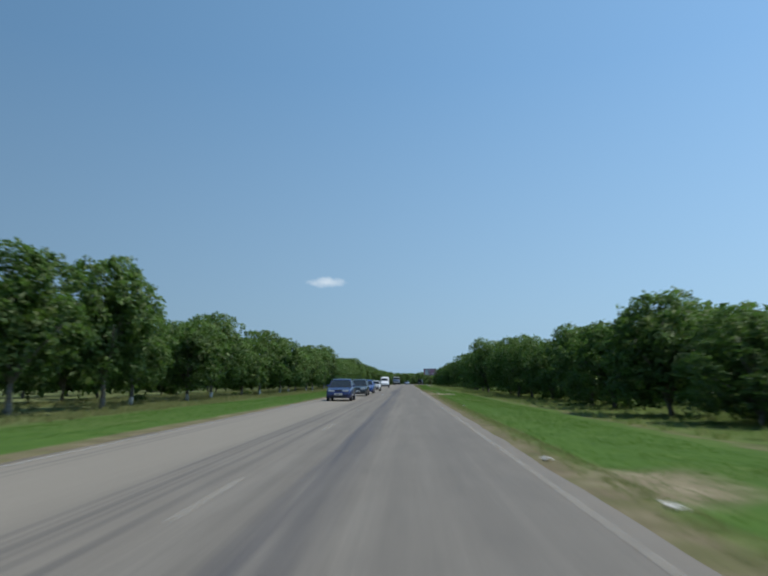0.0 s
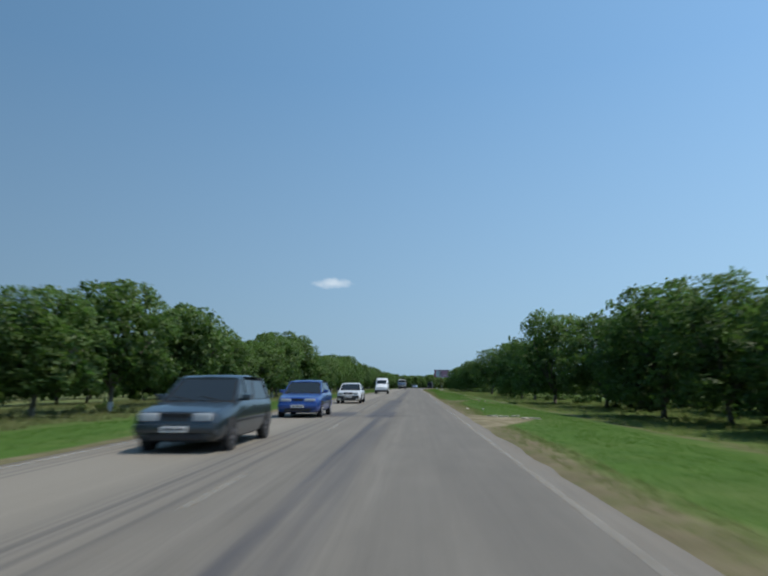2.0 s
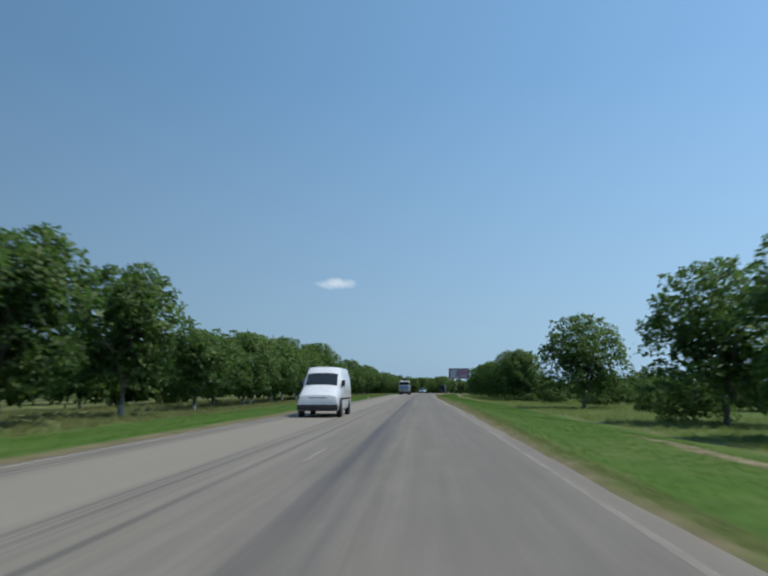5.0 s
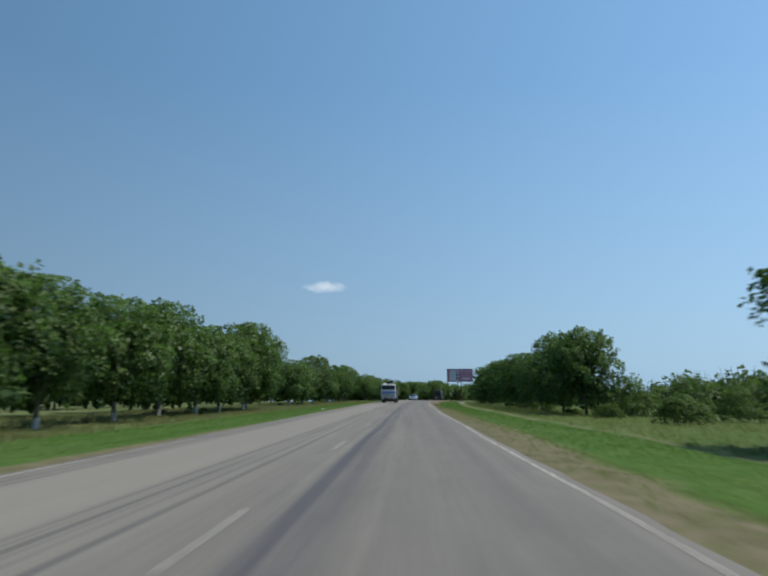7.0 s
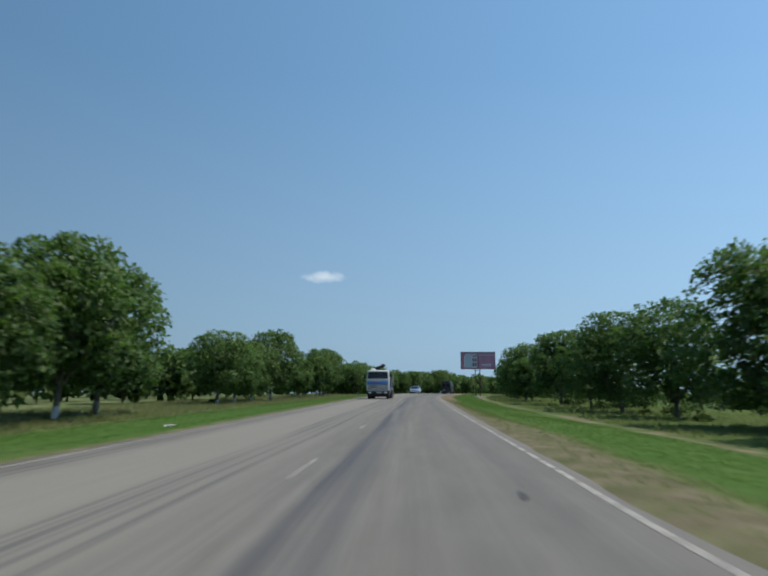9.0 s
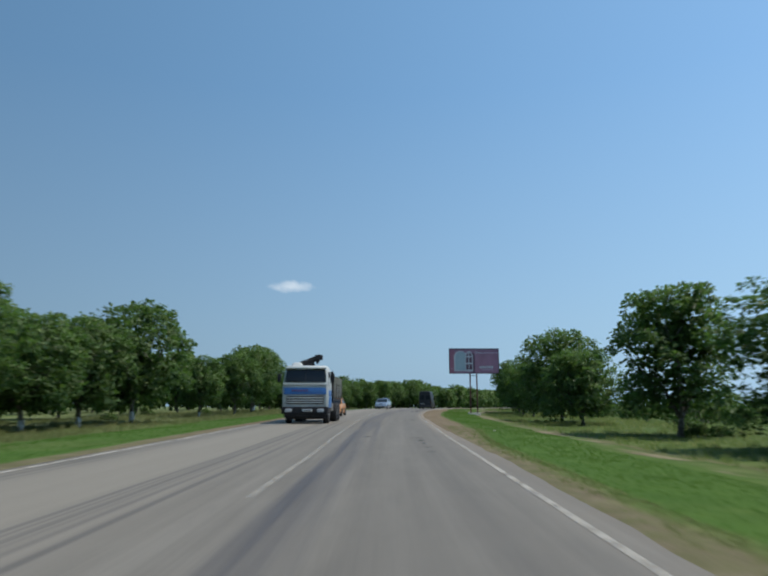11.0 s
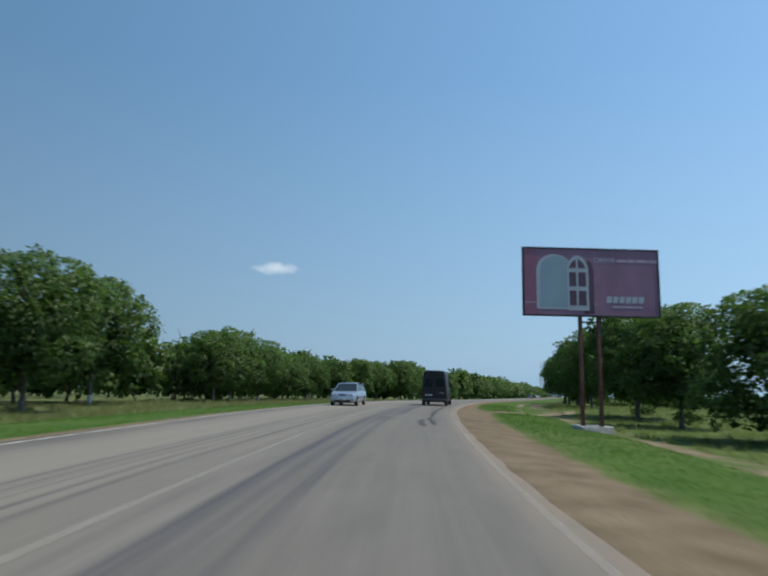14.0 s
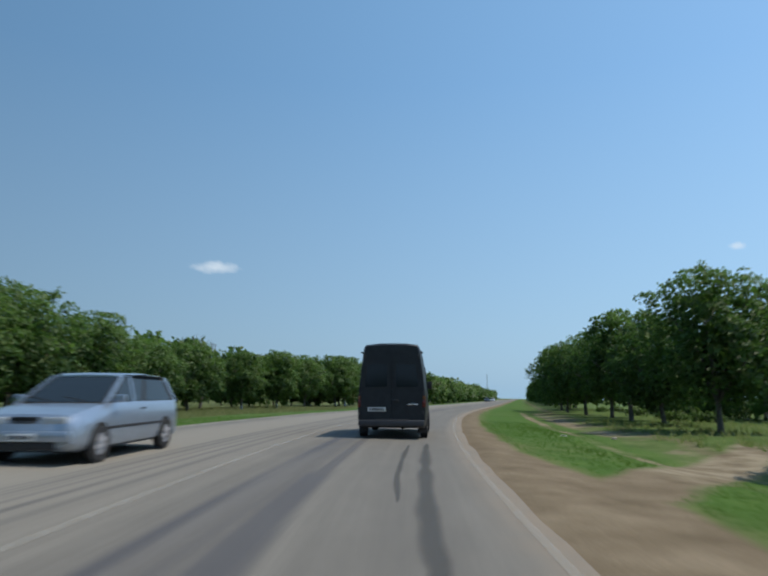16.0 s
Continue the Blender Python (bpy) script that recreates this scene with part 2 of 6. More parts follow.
def ground_material():
    """Mown grass, bare earth beside the asphalt, dry weeds and litter under the trees."""
    m, nt, b = shader("grass_and_earth", 0.95, 0.0, 0.1)
    uv, s, v = road_coords(nt)
    tc = nt.nodes.new("ShaderNodeTexCoord").outputs["Object"]
    n1, n2, n3 = tex(nt, tc, 0.18, 5), tex(nt, tc, 1.1, 6), tex(nt, tc, 14, 4)
    grass = ramp(nt, n2, (0.25, (0.05, 0.104, 0.018)), (0.55, (0.066, 0.13, 0.022)), (0.82, (0.098, 0.155, 0.036)))
    dry = ramp(nt, n2, (0.3, (0.10, 0.115, 0.04)), (0.7, (0.19, 0.18, 0.085)))
    grass = mix(nt, calc(nt, "MULTIPLY", ramp(nt, tex(nt, tc, 0.11, 5, 0.6), (0.5, (0,) * 3), (0.72, (1,) * 3)), 0.4), grass, dry)
    weeds = ramp(nt, n2, (0.3, (0.085, 0.115, 0.042)), (0.5, (0.15, 0.172, 0.075)), (0.75, (0.255, 0.25, 0.138)))
    green_weeds = ramp(nt, n2, (0.3, (0.06, 0.10, 0.024)), (0.55, (0.105, 0.145, 0.042)), (0.8, (0.17, 0.18, 0.078)))
    # greener before the far row; the darker tone also paints in tree shade
    weeds = mix(nt, calc(nt, "MAXIMUM", calc(nt, "MULTIPLY", v, 1.0, True), calc(nt, "DIVIDE", calc(nt, "ADD", v, 22.0), 8.0, True)), weeds, green_weeds)
    earth = ramp(nt, n2, (0.28, (0.13, 0.102, 0.062)), (0.5, (0.20, 0.160, 0.104)), (0.72, (0.285, 0.235, 0.162)))
    grit = tex(nt, tc, 22, 5, 0.7)
    patchy = ramp(nt, tex(nt, tc, 1.5, 6, 0.65), (0.40, (0.1,) * 3), (0.58, (0.9,) * 3))
    earth = mix(nt, calc(nt, "MULTIPLY", calc(nt, "DIVIDE", calc(nt, "SUBTRACT", 262.0, s), 16.0, True), patchy), earth, dry)
    earth = mix(nt, calc(nt, "MULTIPLY", calc(nt, "DIVIDE", calc(nt, "SUBTRACT", s, 240.0), 40.0, True), 0.6), earth, ramp(nt, n2, (0.3, (0.165, 0.112, 0.072)), (0.7, (0.27, 0.195, 0.132))))
    earth = mix(nt, ramp(nt, grit, (0.4, (0.45,) * 3), (0.6, (0,) * 3)), earth, (0.10, 0.08, 0.055))
    ragged = calc(nt, "MULTIPLY", calc(nt, "SUBTRACT", tex(nt, tc, 0.35, 6), 0.5), 3.0)
    vr = calc(nt, "ADD", v, ragged)
    # under the trees
    start = calc(nt, "SUBTRACT", 7.6, calc(nt, "MULTIPLY", calc(nt, "DIVIDE", calc(nt, "SUBTRACT", s, 195.0), 15.0, True), 1.1))
    far = calc(nt, "MAXIMUM", calc(nt, "DIVIDE", calc(nt, "SUBTRACT", vr, start), 2.5, True), calc(nt, "DIVIDE", calc(nt, "SUBTRACT", -13.0, vr), 3.0, True))
    col = mix(nt, calc(nt, "MULTIPLY", far, ramp(nt, n1, (0.3, (0.35,) * 3), (0.6, (1,) * 3))), grass, weeds)
    # bare verge, wider where the road bends
    past = calc(nt, "SUBTRACT", v, run_node(nt, s, NEAR_GRASS))
    bare = calc(nt, "SUBTRACT", 1.0, calc(nt, "DIVIDE", calc(nt, "ADD", calc(nt, "ADD", past, calc(nt, "MULTIPLY", ragged, 0.22)), 0.12), 0.24, True), True)
    beyond = calc(nt, "SUBTRACT", v, run_node(nt, s, FAR_GRASS))
    bare = calc(nt, "MULTIPLY", bare, calc(nt, "DIVIDE", calc(nt, "ADD", calc(nt, "ADD", beyond, calc(nt, "MULTIPLY", ragged, 0.2)), 0.12), 0.24, True))
    # a bare lay-by that narrows towards the road
    spur = calc(nt, "SUBTRACT", calc(nt, "ADD", 3.35, calc(nt, "MULTIPLY", calc(nt, "SUBTRACT", s, 66.5), 0.36)), calc(nt, "ADD", v, calc(nt, "MULTIPLY", ragged, 0.2)))
    spur = calc(nt, "MULTIPLY", calc(nt, "MULTIPLY", spur, 4.0, True), band(nt, calc(nt, "ADD", s, calc(nt, "MULTIPLY", ragged, 0.5)), 69.0, 3.8, 0.5))
    spur = calc(nt, "MULTIPLY", spur, calc(nt, "MULTIPLY", v, 1.0, True))
    foot = calc(nt, "MULTIPLY", band(nt, vr, 9.6, 0.15, 0.5), 0.6)
    rut = calc(nt, "MULTIPLY", band(nt, s, 116.0, 12.0, 6.0), band(nt, calc(nt, "ADD", v, calc(nt, "MULTIPLY", ragged, 0.25)), 6.9, 0.22, 0.35))
    lane = calc(nt, "ADD", v, calc(nt, "MULTIPLY", ragged, 0.22))
    wheels = calc(nt, "MAXIMUM", calc(nt, "MULTIPLY", band(nt, lane, 6.9, 0.14, 0.25), calc(nt, "DIVIDE", calc(nt, "SUBTRACT", s, 312.0), 8.0, True)), band(nt, lane, 8.5, 0.3, 0.5))
    wheels = calc(nt, "MULTIPLY", wheels, ramp(nt, n1, (0.44, (0.1,) * 3), (0.56, (1,) * 3)))
    rut = calc(nt, "MAXIMUM", rut, calc(nt, "MULTIPLY", wheels, band(nt, s, 288.0, 88.0, 4.0)))
    foot = calc(nt, "MAXIMUM", foot, rut)
    track = spur
    for s0, slant, half in ((101.2, 1.6, 0.35), (8.6, 0.5, 0.9), (317.4, 1.5, 1.1)):
        run = band(nt, calc(nt, "ADD", calc(nt, "SUBTRACT", s, calc(nt, "MULTIPLY", v, slant)), calc(nt, "MULTIPLY", ragged, 0.7)), s0 - 3 * slant, half, 0.8)
        reach = band(nt, v, 6.5 if s0 > 300 else 4.6 if s0 > 90 else 3.6, 4.6 if s0 > 300 else 1.6 if s0 > 90 else 0.4, 1.0)
        track = calc(nt, "MAXIMUM", track, calc(nt, "MULTIPLY", run, reach))
    bare = calc(nt, "MAXIMUM", bare, calc(nt, "MAXIMUM", foot, track))
    # dry short grass between the bare strip and the green
    fringe = calc(nt, "SUBTRACT", 1.0, calc(nt, "DIVIDE", calc(nt, "ADD", past, calc(nt, "MULTIPLY", ragged, 0.5)), 0.6, True), True)
    col = mix(nt, calc(nt, "MULTIPLY", calc(nt, "MULTIPLY", fringe, calc(nt, "MULTIPLY", v, 1.0, True)), 0.75), col, dry)
    col = mix(nt, bare, col, earth)
    trodden = ramp(nt, n2, (0.3, (0.22, 0.175, 0.115)), (0.65, (0.34, 0.285, 0.20)))
    col = mix(nt, calc(nt, "MULTIPLY", calc(nt, "MULTIPLY", calc(nt, "MAXIMUM", track, rut), ramp(nt, n2, (0.35, (0.1,) * 3), (0.6, (0.75,) * 3))), calc(nt, "MAXIMUM", calc(nt, "DIVIDE", calc(nt, "SUBTRACT", 320.0, s), 60.0, True), calc(nt, "SUBTRACT", v, 5.2, True))), col, trodden)
    col = mix(nt, calc(nt, "MULTIPLY", n3, 0.22), col, (0.05, 0.07, 0.02))
    nt.links.new(col, b.inputs["Base Color"])
    bump(nt, b, n3, 0.4, 0.03)
    return m


def leaf_material(name, dark, mid, light, spec=0.6, rough=0.58):
    m, nt, b = shader(name, rough, 0.0, spec)
    g = nt.nodes.new("ShaderNodeNewGeometry")
    o = nt.nodes.new("ShaderNodeObjectInfo")
    col = ramp(nt, g.outputs["Random Per Island"], (0.0, dark), (0.55, mid), (1.0, light))
    col = mix(nt, calc(nt, "MULTIPLY", o.outputs["Random"], 0.35), col, tuple(c * 0.7 for c in mid))
    nt.links.new(col, b.inputs["Base Color"])
    t = nt.nodes.new("ShaderNodeBsdfTranslucent")
    nt.links.new(mix(nt, 1.0, col, (0.82, 1.02, 0.6), "MULTIPLY"), t.inputs[0])
    mx = nt.nodes.new("ShaderNodeMixShader")
    mx.inputs[0].default_value = 0.5
    nt.links.new(b.outputs[0], mx.inputs[1])
    nt.links.new(t.outputs[0], mx.inputs[2])
    nt.links.new(mx.outputs[0], nt.nodes["Material Output"].inputs[0])
    return m


def bark_material(name, limed):
    m, nt, b = shader(name, 0.95)
    tc = nt.nodes.new("ShaderNodeTexCoord").outputs["Object"]
    sep = nt.nodes.new("ShaderNodeSeparateXYZ")
    nt.links.new(tc, sep.inputs[0])
    n1 = tex(nt, tc, 9, 5)
    col = ramp(nt, n1, (0.3, (0.07, 0.06, 0.05)), (0.7, (0.19, 0.17, 0.145)))
    if limed:
        low = calc(nt, "DIVIDE", calc(nt, "SUBTRACT", calc(nt, "ADD", calc(nt, "MULTIPLY", n1, 0.25), 0.62), sep.outputs[2]), 0.08, True)
        some = ramp(nt, nt.nodes.new("ShaderNodeObjectInfo").outputs["Random"], (0.3, (0.12,) * 3), (0.55, (0.9,) * 3))
        col = mix(nt, calc(nt, "MULTIPLY", low, some), col, (0.5, 0.52, 0.53))
    nt.links.new(col, b.inputs["Base Color"])
    bump(nt, b, n1, 0.9, 0.04)
    return m


def paint_line_material(name, strength, old=0.27, pale=1.0, opposite=False):
    m, nt, b = shader(name, 0.8)
    uv, s, v = road_coords(nt)
    tc = nt.nodes.new("ShaderNodeTexCoord").outputs["Object"]
    worn = ramp(nt, tex(nt, tc, 2.2, 6, 0.7), (0.30, (0.25,) * 3), (0.55, (1,) * 3))
    fresh = calc(nt, "MULTIPLY", calc(nt, "DIVIDE", calc(nt, "SUBTRACT", s, 156.0), 9.0, True), calc(nt, "DIVIDE", calc(nt, "SUBTRACT", 275.0, s), 35.0, True))
    fresh = calc(nt, "MAXIMUM", fresh, calc(nt, "MULTIPLY", calc(nt, "DIVIDE", calc(nt, "SUBTRACT", s, 285.0), 10.0, True), 0.02))
    if opposite:
        fresh = calc(nt, "DIVIDE", calc(nt, "SUBTRACT", s, 215.0), 30.0, True)
    worn = calc(nt, "MULTIPLY", worn, calc(nt, "ADD", old, calc(nt, "MULTIPLY", fresh, 0.72 - old)))
    nt.links.new(mix(nt, tex(nt, tc, 5.0), tuple(k * pale for k in (0.40, 0.37, 0.31)), tuple(k * pale for k in (0.52, 0.49, 0.43))), b.inputs["Base Color"])
    nt.links.new(calc(nt, "MULTIPLY", worn, strength), b.inputs["Alpha"])
    return m


ASPHALT, GROUND, PAINT = asphalt_material(), ground_material(), paint_line_material("worn_road_paint", 1.0)
FAINT_PAINT = paint_line_material("faded_centre_paint", 0.6, 0.5)
FAR_PAINT = paint_line_material("worn_far_edge_paint", 1.0, 0.36, 1.12, True)
LEAF = leaf_material("walnut_leaves", (0.070, 0.130, 0.040), (0.116, 0.194, 0.058), (0.18, 0.262, 0.082), 0.45, 0.52)
BUSH_LEAF = leaf_material("bush_leaves", (0.058, 0.108, 0.03), (0.102, 0.165, 0.05), (0.17, 0.23, 0.082), 0.3, 0.6)
BLADE = leaf_material("grass_blades", (0.056, 0.12, 0.021), (0.078, 0.156, 0.029), (0.12, 0.19, 0.046), 0.05, 0.8)
WEED_BLADE = leaf_material("weed_blades", (0.085, 0.14, 0.034), (0.15, 0.205, 0.06), (0.26, 0.265, 0.12), 0.05, 0.8)
DRY_BLADE = leaf_material("dry_grass_blades", (0.09, 0.122, 0.042), (0.145, 0.17, 0.068), (0.235, 0.235, 0.118), 0.05, 0.8)
BARK, LIMED_BARK = bark_material("bark", False), bark_material("limewashed_bark", True)


# ---------------------------------------------------------------- the road's course
# straight, then a bend to the right that tightens to a radius of 250 m, then straight again, gently downhill
CURVE = ((225, 0), (290, 0.00235), (305, 0.00246), (325, 0.0040), (345, 0.0029), (365, 0.0017), (385, 0.0005), (400, 0))
FALL = ((310, 0), (330, -0.07), (350, -0.21), (380, -0.54), (430, -1.08), (4300, -33.6))
S1 = 4200
course = []
x = y = th = 0.0
for i in range(S1 + 1):
    course.append((x, y, th))
    th += run_of(CURVE, i)
    x, y = x + math.sin(th), y + math.cos(th)


def axis(s):
    if s <= 0:
        return 0.0, s, 0.0
    i = min(int(s), S1 - 1)
    (x0, y0, h0), (x1, y1, h1), f = course[i], course[i + 1], s - i
    return x0 + (x1 - x0) * f, y0 + (y1 - y0) * f, h0 + (h1 - h0) * f


def smooth(a, b, x):
    t = min(1, max(0, (x - a) / (b - a)))
    return t * t * (3 - 2 * t)


def bank(s):
    return 0.012 * smooth(265, 305, s) * (1 - smooth(318, 365, s))


def height(s, v):
    """The ground's height: the banked carriageway, a shallow verge on either side."""
    w = min(max(v, -8.2), 3.2)
    z = run_of(FALL, s) - bank(s) * w
    z -= 0.10 * smooth(2.7, 4.2, v) + (0.45 - 0.4 * smooth(316, 334, s)) * smooth(4.5, 11, v) + 0.10 * smooth(-8.0, -9.2, v) + 0.4 * smooth(-10, -17, v)
    z -= 0.16 * smooth(316, 326, s) * smooth(5.4, 7.2, v) * (1 - smooth(8.2, 10.5, v))
    if v > 3.4 or v < -8.6:
        z += 0.09 * (noise.noise((s * 0.13, v * 0.2, 3.0)) + 0.25 * noise.noise((s * 0.5, v * 0.5, 7.0))) * smooth(0, 3, max(v - 3.4, -8.6 - v))
    return z


def at(s, v, lift=0.0):
    """The place s metres along and v metres to the right of the road's axis."""
    x, y, h = axis(s)
    straight = smooth(120, 320, abs(v))
    return Vector((x + v * math.cos(h) * (1 - straight) + v * straight, y - v * math.sin(h) * (1 - straight), height(s, v) + lift))


def turned(s, v, lift=0.0, turn=0.0, size=1.0):
    """A pose at that place, facing along the road."""
    p = at(s, v, lift)
    return pose(p.x, p.y, p.z, 0, 0, turn - math.degrees(axis(s)[2])) @ Matrix.Diagonal((size, size, size, 1))


def mesh(name, verts, faces, material, uv=None, smooth_shade=False):
    me = bpy.data.meshes.new(name)
    me.from_pydata(verts, [], faces)
    if uv is not None:
        layer = me.uv_layers.new(name="along")
        idx = np.empty(len(me.loops), dtype=np.int32)
        me.loops.foreach_get("vertex_index", idx)
        layer.data.foreach_set("uv", np.asarray(uv, dtype=np.float32)[idx].ravel())
    me.materials.append(material)
    if smooth_shade:
        me.polygons.foreach_set("use_smooth", [True] * len(me.polygons))
    me.update()
    return me


def strip(name, stations, across, material, lift=0.0, edge=None):
    """A sheet that follows the road: rows at the stations, columns at the offsets."""
    verts, uv, faces, n = [], [], [], len(across)
    for s in stations:
        for j, v in enumerate(across):
            vv = v + (edge(s, j) if edge else 0)
            verts.append(at(s, vv, lift))
            uv.append((s, vv))
    for i in range(len(stations) - 1):
        for j in range(n - 1):
            a = i * n + j
            faces.append((a, a + 1, a + n + 1, a + n))
    return mesh(name, verts, faces, material, uv, True)


def thing(name, label, category, m=None, group="", kind=""):
    ob = tagged(new(name), label, category, group, kind)
    if m is not None:
        ob.matrix_basis = m
    return ob


def part(name, bm, material, parent, label="", flat=False):
    """One bmesh as one mesh object under a thing or a part."""
    me = bm
    if not isinstance(bm, bpy.types.Mesh):
        me = bpy.data.meshes.new(name)
        bm.to_mesh(me)
        bm.free()
        me.materials.append(material)
        if not flat:
            me.polygons.foreach_set("use_smooth", [True] * len(me.polygons))
            me.set_sharp_from_angle(angle=radians(38))
    ob = new(name, me)
    ob.parent = parent
    if label:
        ob["label"] = label
    return ob


# ---------------------------------------------------------------- ground and road
stations = [-300, -150, -80, -60, -40] + [float(s) for s in range(-30, 460, 2)] + list(range(460, 800, 10)) + [850, 900, 1000, 1200, 1500, 2000, 2800, 4200]
across = [-4000, -2000, -1000, -500, -300, -200, -140, -100, -75, -55, -42, -34, -28, -24, -20, -17, -14.5, -12.5, -11, -9.8, -9, -8.4, -7.9, -7.4, -7.0, -6.6, -6.2, -5.8,
          -5, -2.5, 0, 1.5, 2.0, 2.3, 2.6, 2.9, 3.3, 3.8, 4.5, 5.3, 6.2, 7.2, 8.4, 9.8, 11.5, 13.5, 16, 19, 23, 28, 34, 42, 55, 75, 100, 140, 200, 300, 500, 1000, 2000, 4000]
ground = tagged(new("ground", strip("ground", stations, across, GROUND, 0.0)), "roadside grass, bare earth and weeds", "ground", kind="structure")
# the bed of the carriageway lies lower than its surface
for vtx, luv in zip(ground.data.vertices, ((s, v) for s in stations for v in across)):
    if run_of(LEFT_LINE, luv[0]) < luv[1] < run_of(ASPHALT_EDGE, luv[0]) - 0.05:
        vtx.co.z -= 0.08


def ragged(s, j):
    n = 0.06 * noise.noise((s * 0.9, j * 5.3, 2)) + 0.09 * noise.noise((s * 0.35, j * 3.1, 0))
    if j < 2:
        return n + run_of(LEFT_LINE, s) - 0.28 + 7.7
    return n + run_of(ASPHALT_EDGE, s) - 2.65 if j >= 11 else 0.0


road_cols = [-7.75, -7.7, -5.6, -5.0, -4.0, -3.0, -2.0, -1.0, 0.0, 1.0, 1.8, 2.65, 2.7]
road_st = [-300, -100, -60] + [float(s) for s in np.arange(-30, 420, 1.0)] + list(range(420, 800, 5)) + [850, 900, 1000, 1200, 1500, 2000]
road_mesh = strip("road", road_st, road_cols, ASPHALT, 0.02, ragged)
n = len(road_cols)
for i, vtx in enumerate(road_mesh.vertices):
    if i % n in (0, n - 1):
        vtx.co.z -= 0.12
tagged(new("road", road_mesh), "worn grey asphalt country road with dark bitumen streaks", "road", kind="structure")


def line(name, label, a, b, table, half, step=2.0, paint=PAINT):
    st = list(np.arange(a, b + 0.01, step))
    tagged(new(name, strip(name, st, [-half, half], paint, 0.026, lambda s, j: run_of(table, s))), label, "road marking", kind="structure")


line("edge_line", "worn white edge line beside the bare verge", -30, 700, RIGHT_LINE, 0.05)
line("edge_line", "worn white edge line along the far side", -30, 700, LEFT_LINE, 0.075, 2.0, FAR_PAINT)
line("centre_line", "worn solid white centre line in the bend", 236, 520, CENTRE_LINE, 0.06, 2.0, FAINT_PAINT)
for s in (-16.2, -5.0, 6.0, 17.0, 28.4, 40.0, 51.5, 63.0, 74.2, 85.8, 97.4, 110.0, 122.0, 134.0, 146.6, 157.5, 168.2, 179.0, 190.0, 200.8, 211.5, 222.5):
    line("centre_dash", "faded white centre dash on the asphalt", s, s + 2.6, CENTRE_LINE, 0.055, 1.3, FAINT_PAINT)


def bitumen_material():
    """Bitumen that thins out towards the sides of the strip it was poured along."""
    m, nt, b = shader("bitumen", 0.7, 0.0, 0.3)
    uv, along, across = road_coords(nt)
    tc = nt.nodes.new("ShaderNodeTexCoord").outputs["Object"]
    nt.links.new(mix(nt, tex(nt, tc, 2.0, 5), (0.058, 0.058, 0.057), (0.095, 0.093, 0.088)), b.inputs["Base Color"])
    rim = calc(nt, "SUBTRACT", 1.0, calc(nt, "ABSOLUTE", across))
    thick = calc(nt, "ADD", calc(nt, "MULTIPLY", rim, 1.7), calc(nt, "MULTIPLY", calc(nt, "SUBTRACT", tex(nt, tc, 3.5, 6, 0.7), 0.55), 1.3), True)
    nt.links.new(calc(nt, "MULTIPLY", thick, 0.48), b.inputs["Alpha"])
    return m


def tar(name, label, points, half, seed):
    """Bitumen poured over cracks: a wavering strip through points along and across the road."""
    verts, faces, uv, fine, run = [], [], [], [], 0.0
    for (s0, v0), (s1, v1) in zip(points, points[1:]):
        n = max(2, int(math.hypot(s1 - s0, v1 - v0) / 0.25))
        fine += [(s0 + (s1 - s0) * k / n, v0 + (v1 - v0) * k / n) for k in range(n)]
    fine.append(points[-1])
    for i, (s, v) in enumerate(fine):
        a, b = fine[max(0, i - 1)], fine[min(len(fine) - 1, i + 1)]
        ds, dv = b[0] - a[0], b[1] - a[1]
        q = math.hypot(ds, dv) or 1
        end = min(1, 5 * i / len(fine), 5 * (len(fine) - 1 - i) / len(fine)) ** 0.5
        for k in (-1, 0, 1):
            w = half * 1.5 * (0.9 + 0.6 * noise.noise((s * 0.7, v * 0.9, seed * 5.0 + k))) * (0.15 + 0.85 * end) * k
            verts.append(at(s - dv / q * w, v + ds / q * w, 0.027))
            uv.append((s, k if end else 1.0))
        if i:
            n = len(verts)
            faces += [(n - 6, n - 3, n - 2, n - 5), (n - 5, n - 2, n - 1, n - 4)]
    tagged(new(name, mesh(name, verts, faces, TAR, uv, True)), label, "road patch", kind="structure")


TAR = bitumen_material()
SEAM, BLOT = "dark bitumen poured over a crack in the asphalt", "small dark bitumen blot on the asphalt"
tar("tar_seam", SEAM, ((98.9, -4.6), (99.1, -3.2), (98.8, -2.0), (99.0, -0.5)), 0.13, 1)
tar("tar_seam", SEAM, ((71.6, -3.6), (71.4, -2.2), (71.6, -1.0), (71.4, 0.6)), 0.12, 2)
tar("tar_seam", SEAM, ((299.2, 0.92), (301.3, 0.80), (302.6, 0.74), (304.2, 0.80)), 0.14, 3)
tar("tar_seam", SEAM, ((299.9, 1.35), (300.6, 1.24), (303.0, 1.18), (304.6, 1.02), (305.8, 1.08)), 0.13, 4)
tar("tar_seam", SEAM, ((305.2, 1.05), (307, 1.12), (310, 1.08), (316, 1.12), (326, 1.25)), 0.11, 5)
tar("tar_seam", SEAM, ((316.8, 0.78), (319.5, 0.72), (325.5, 0.80)), 0.05, 15)
tar("tar_seam", SEAM, ((304.3, -1.2), (304.6, -0.6), (304.5, 0.0)), 0.16, 6)
tar("tar_blot", BLOT, ((302.9, -1.0), (303.1, -0.1)), 0.14, 7)
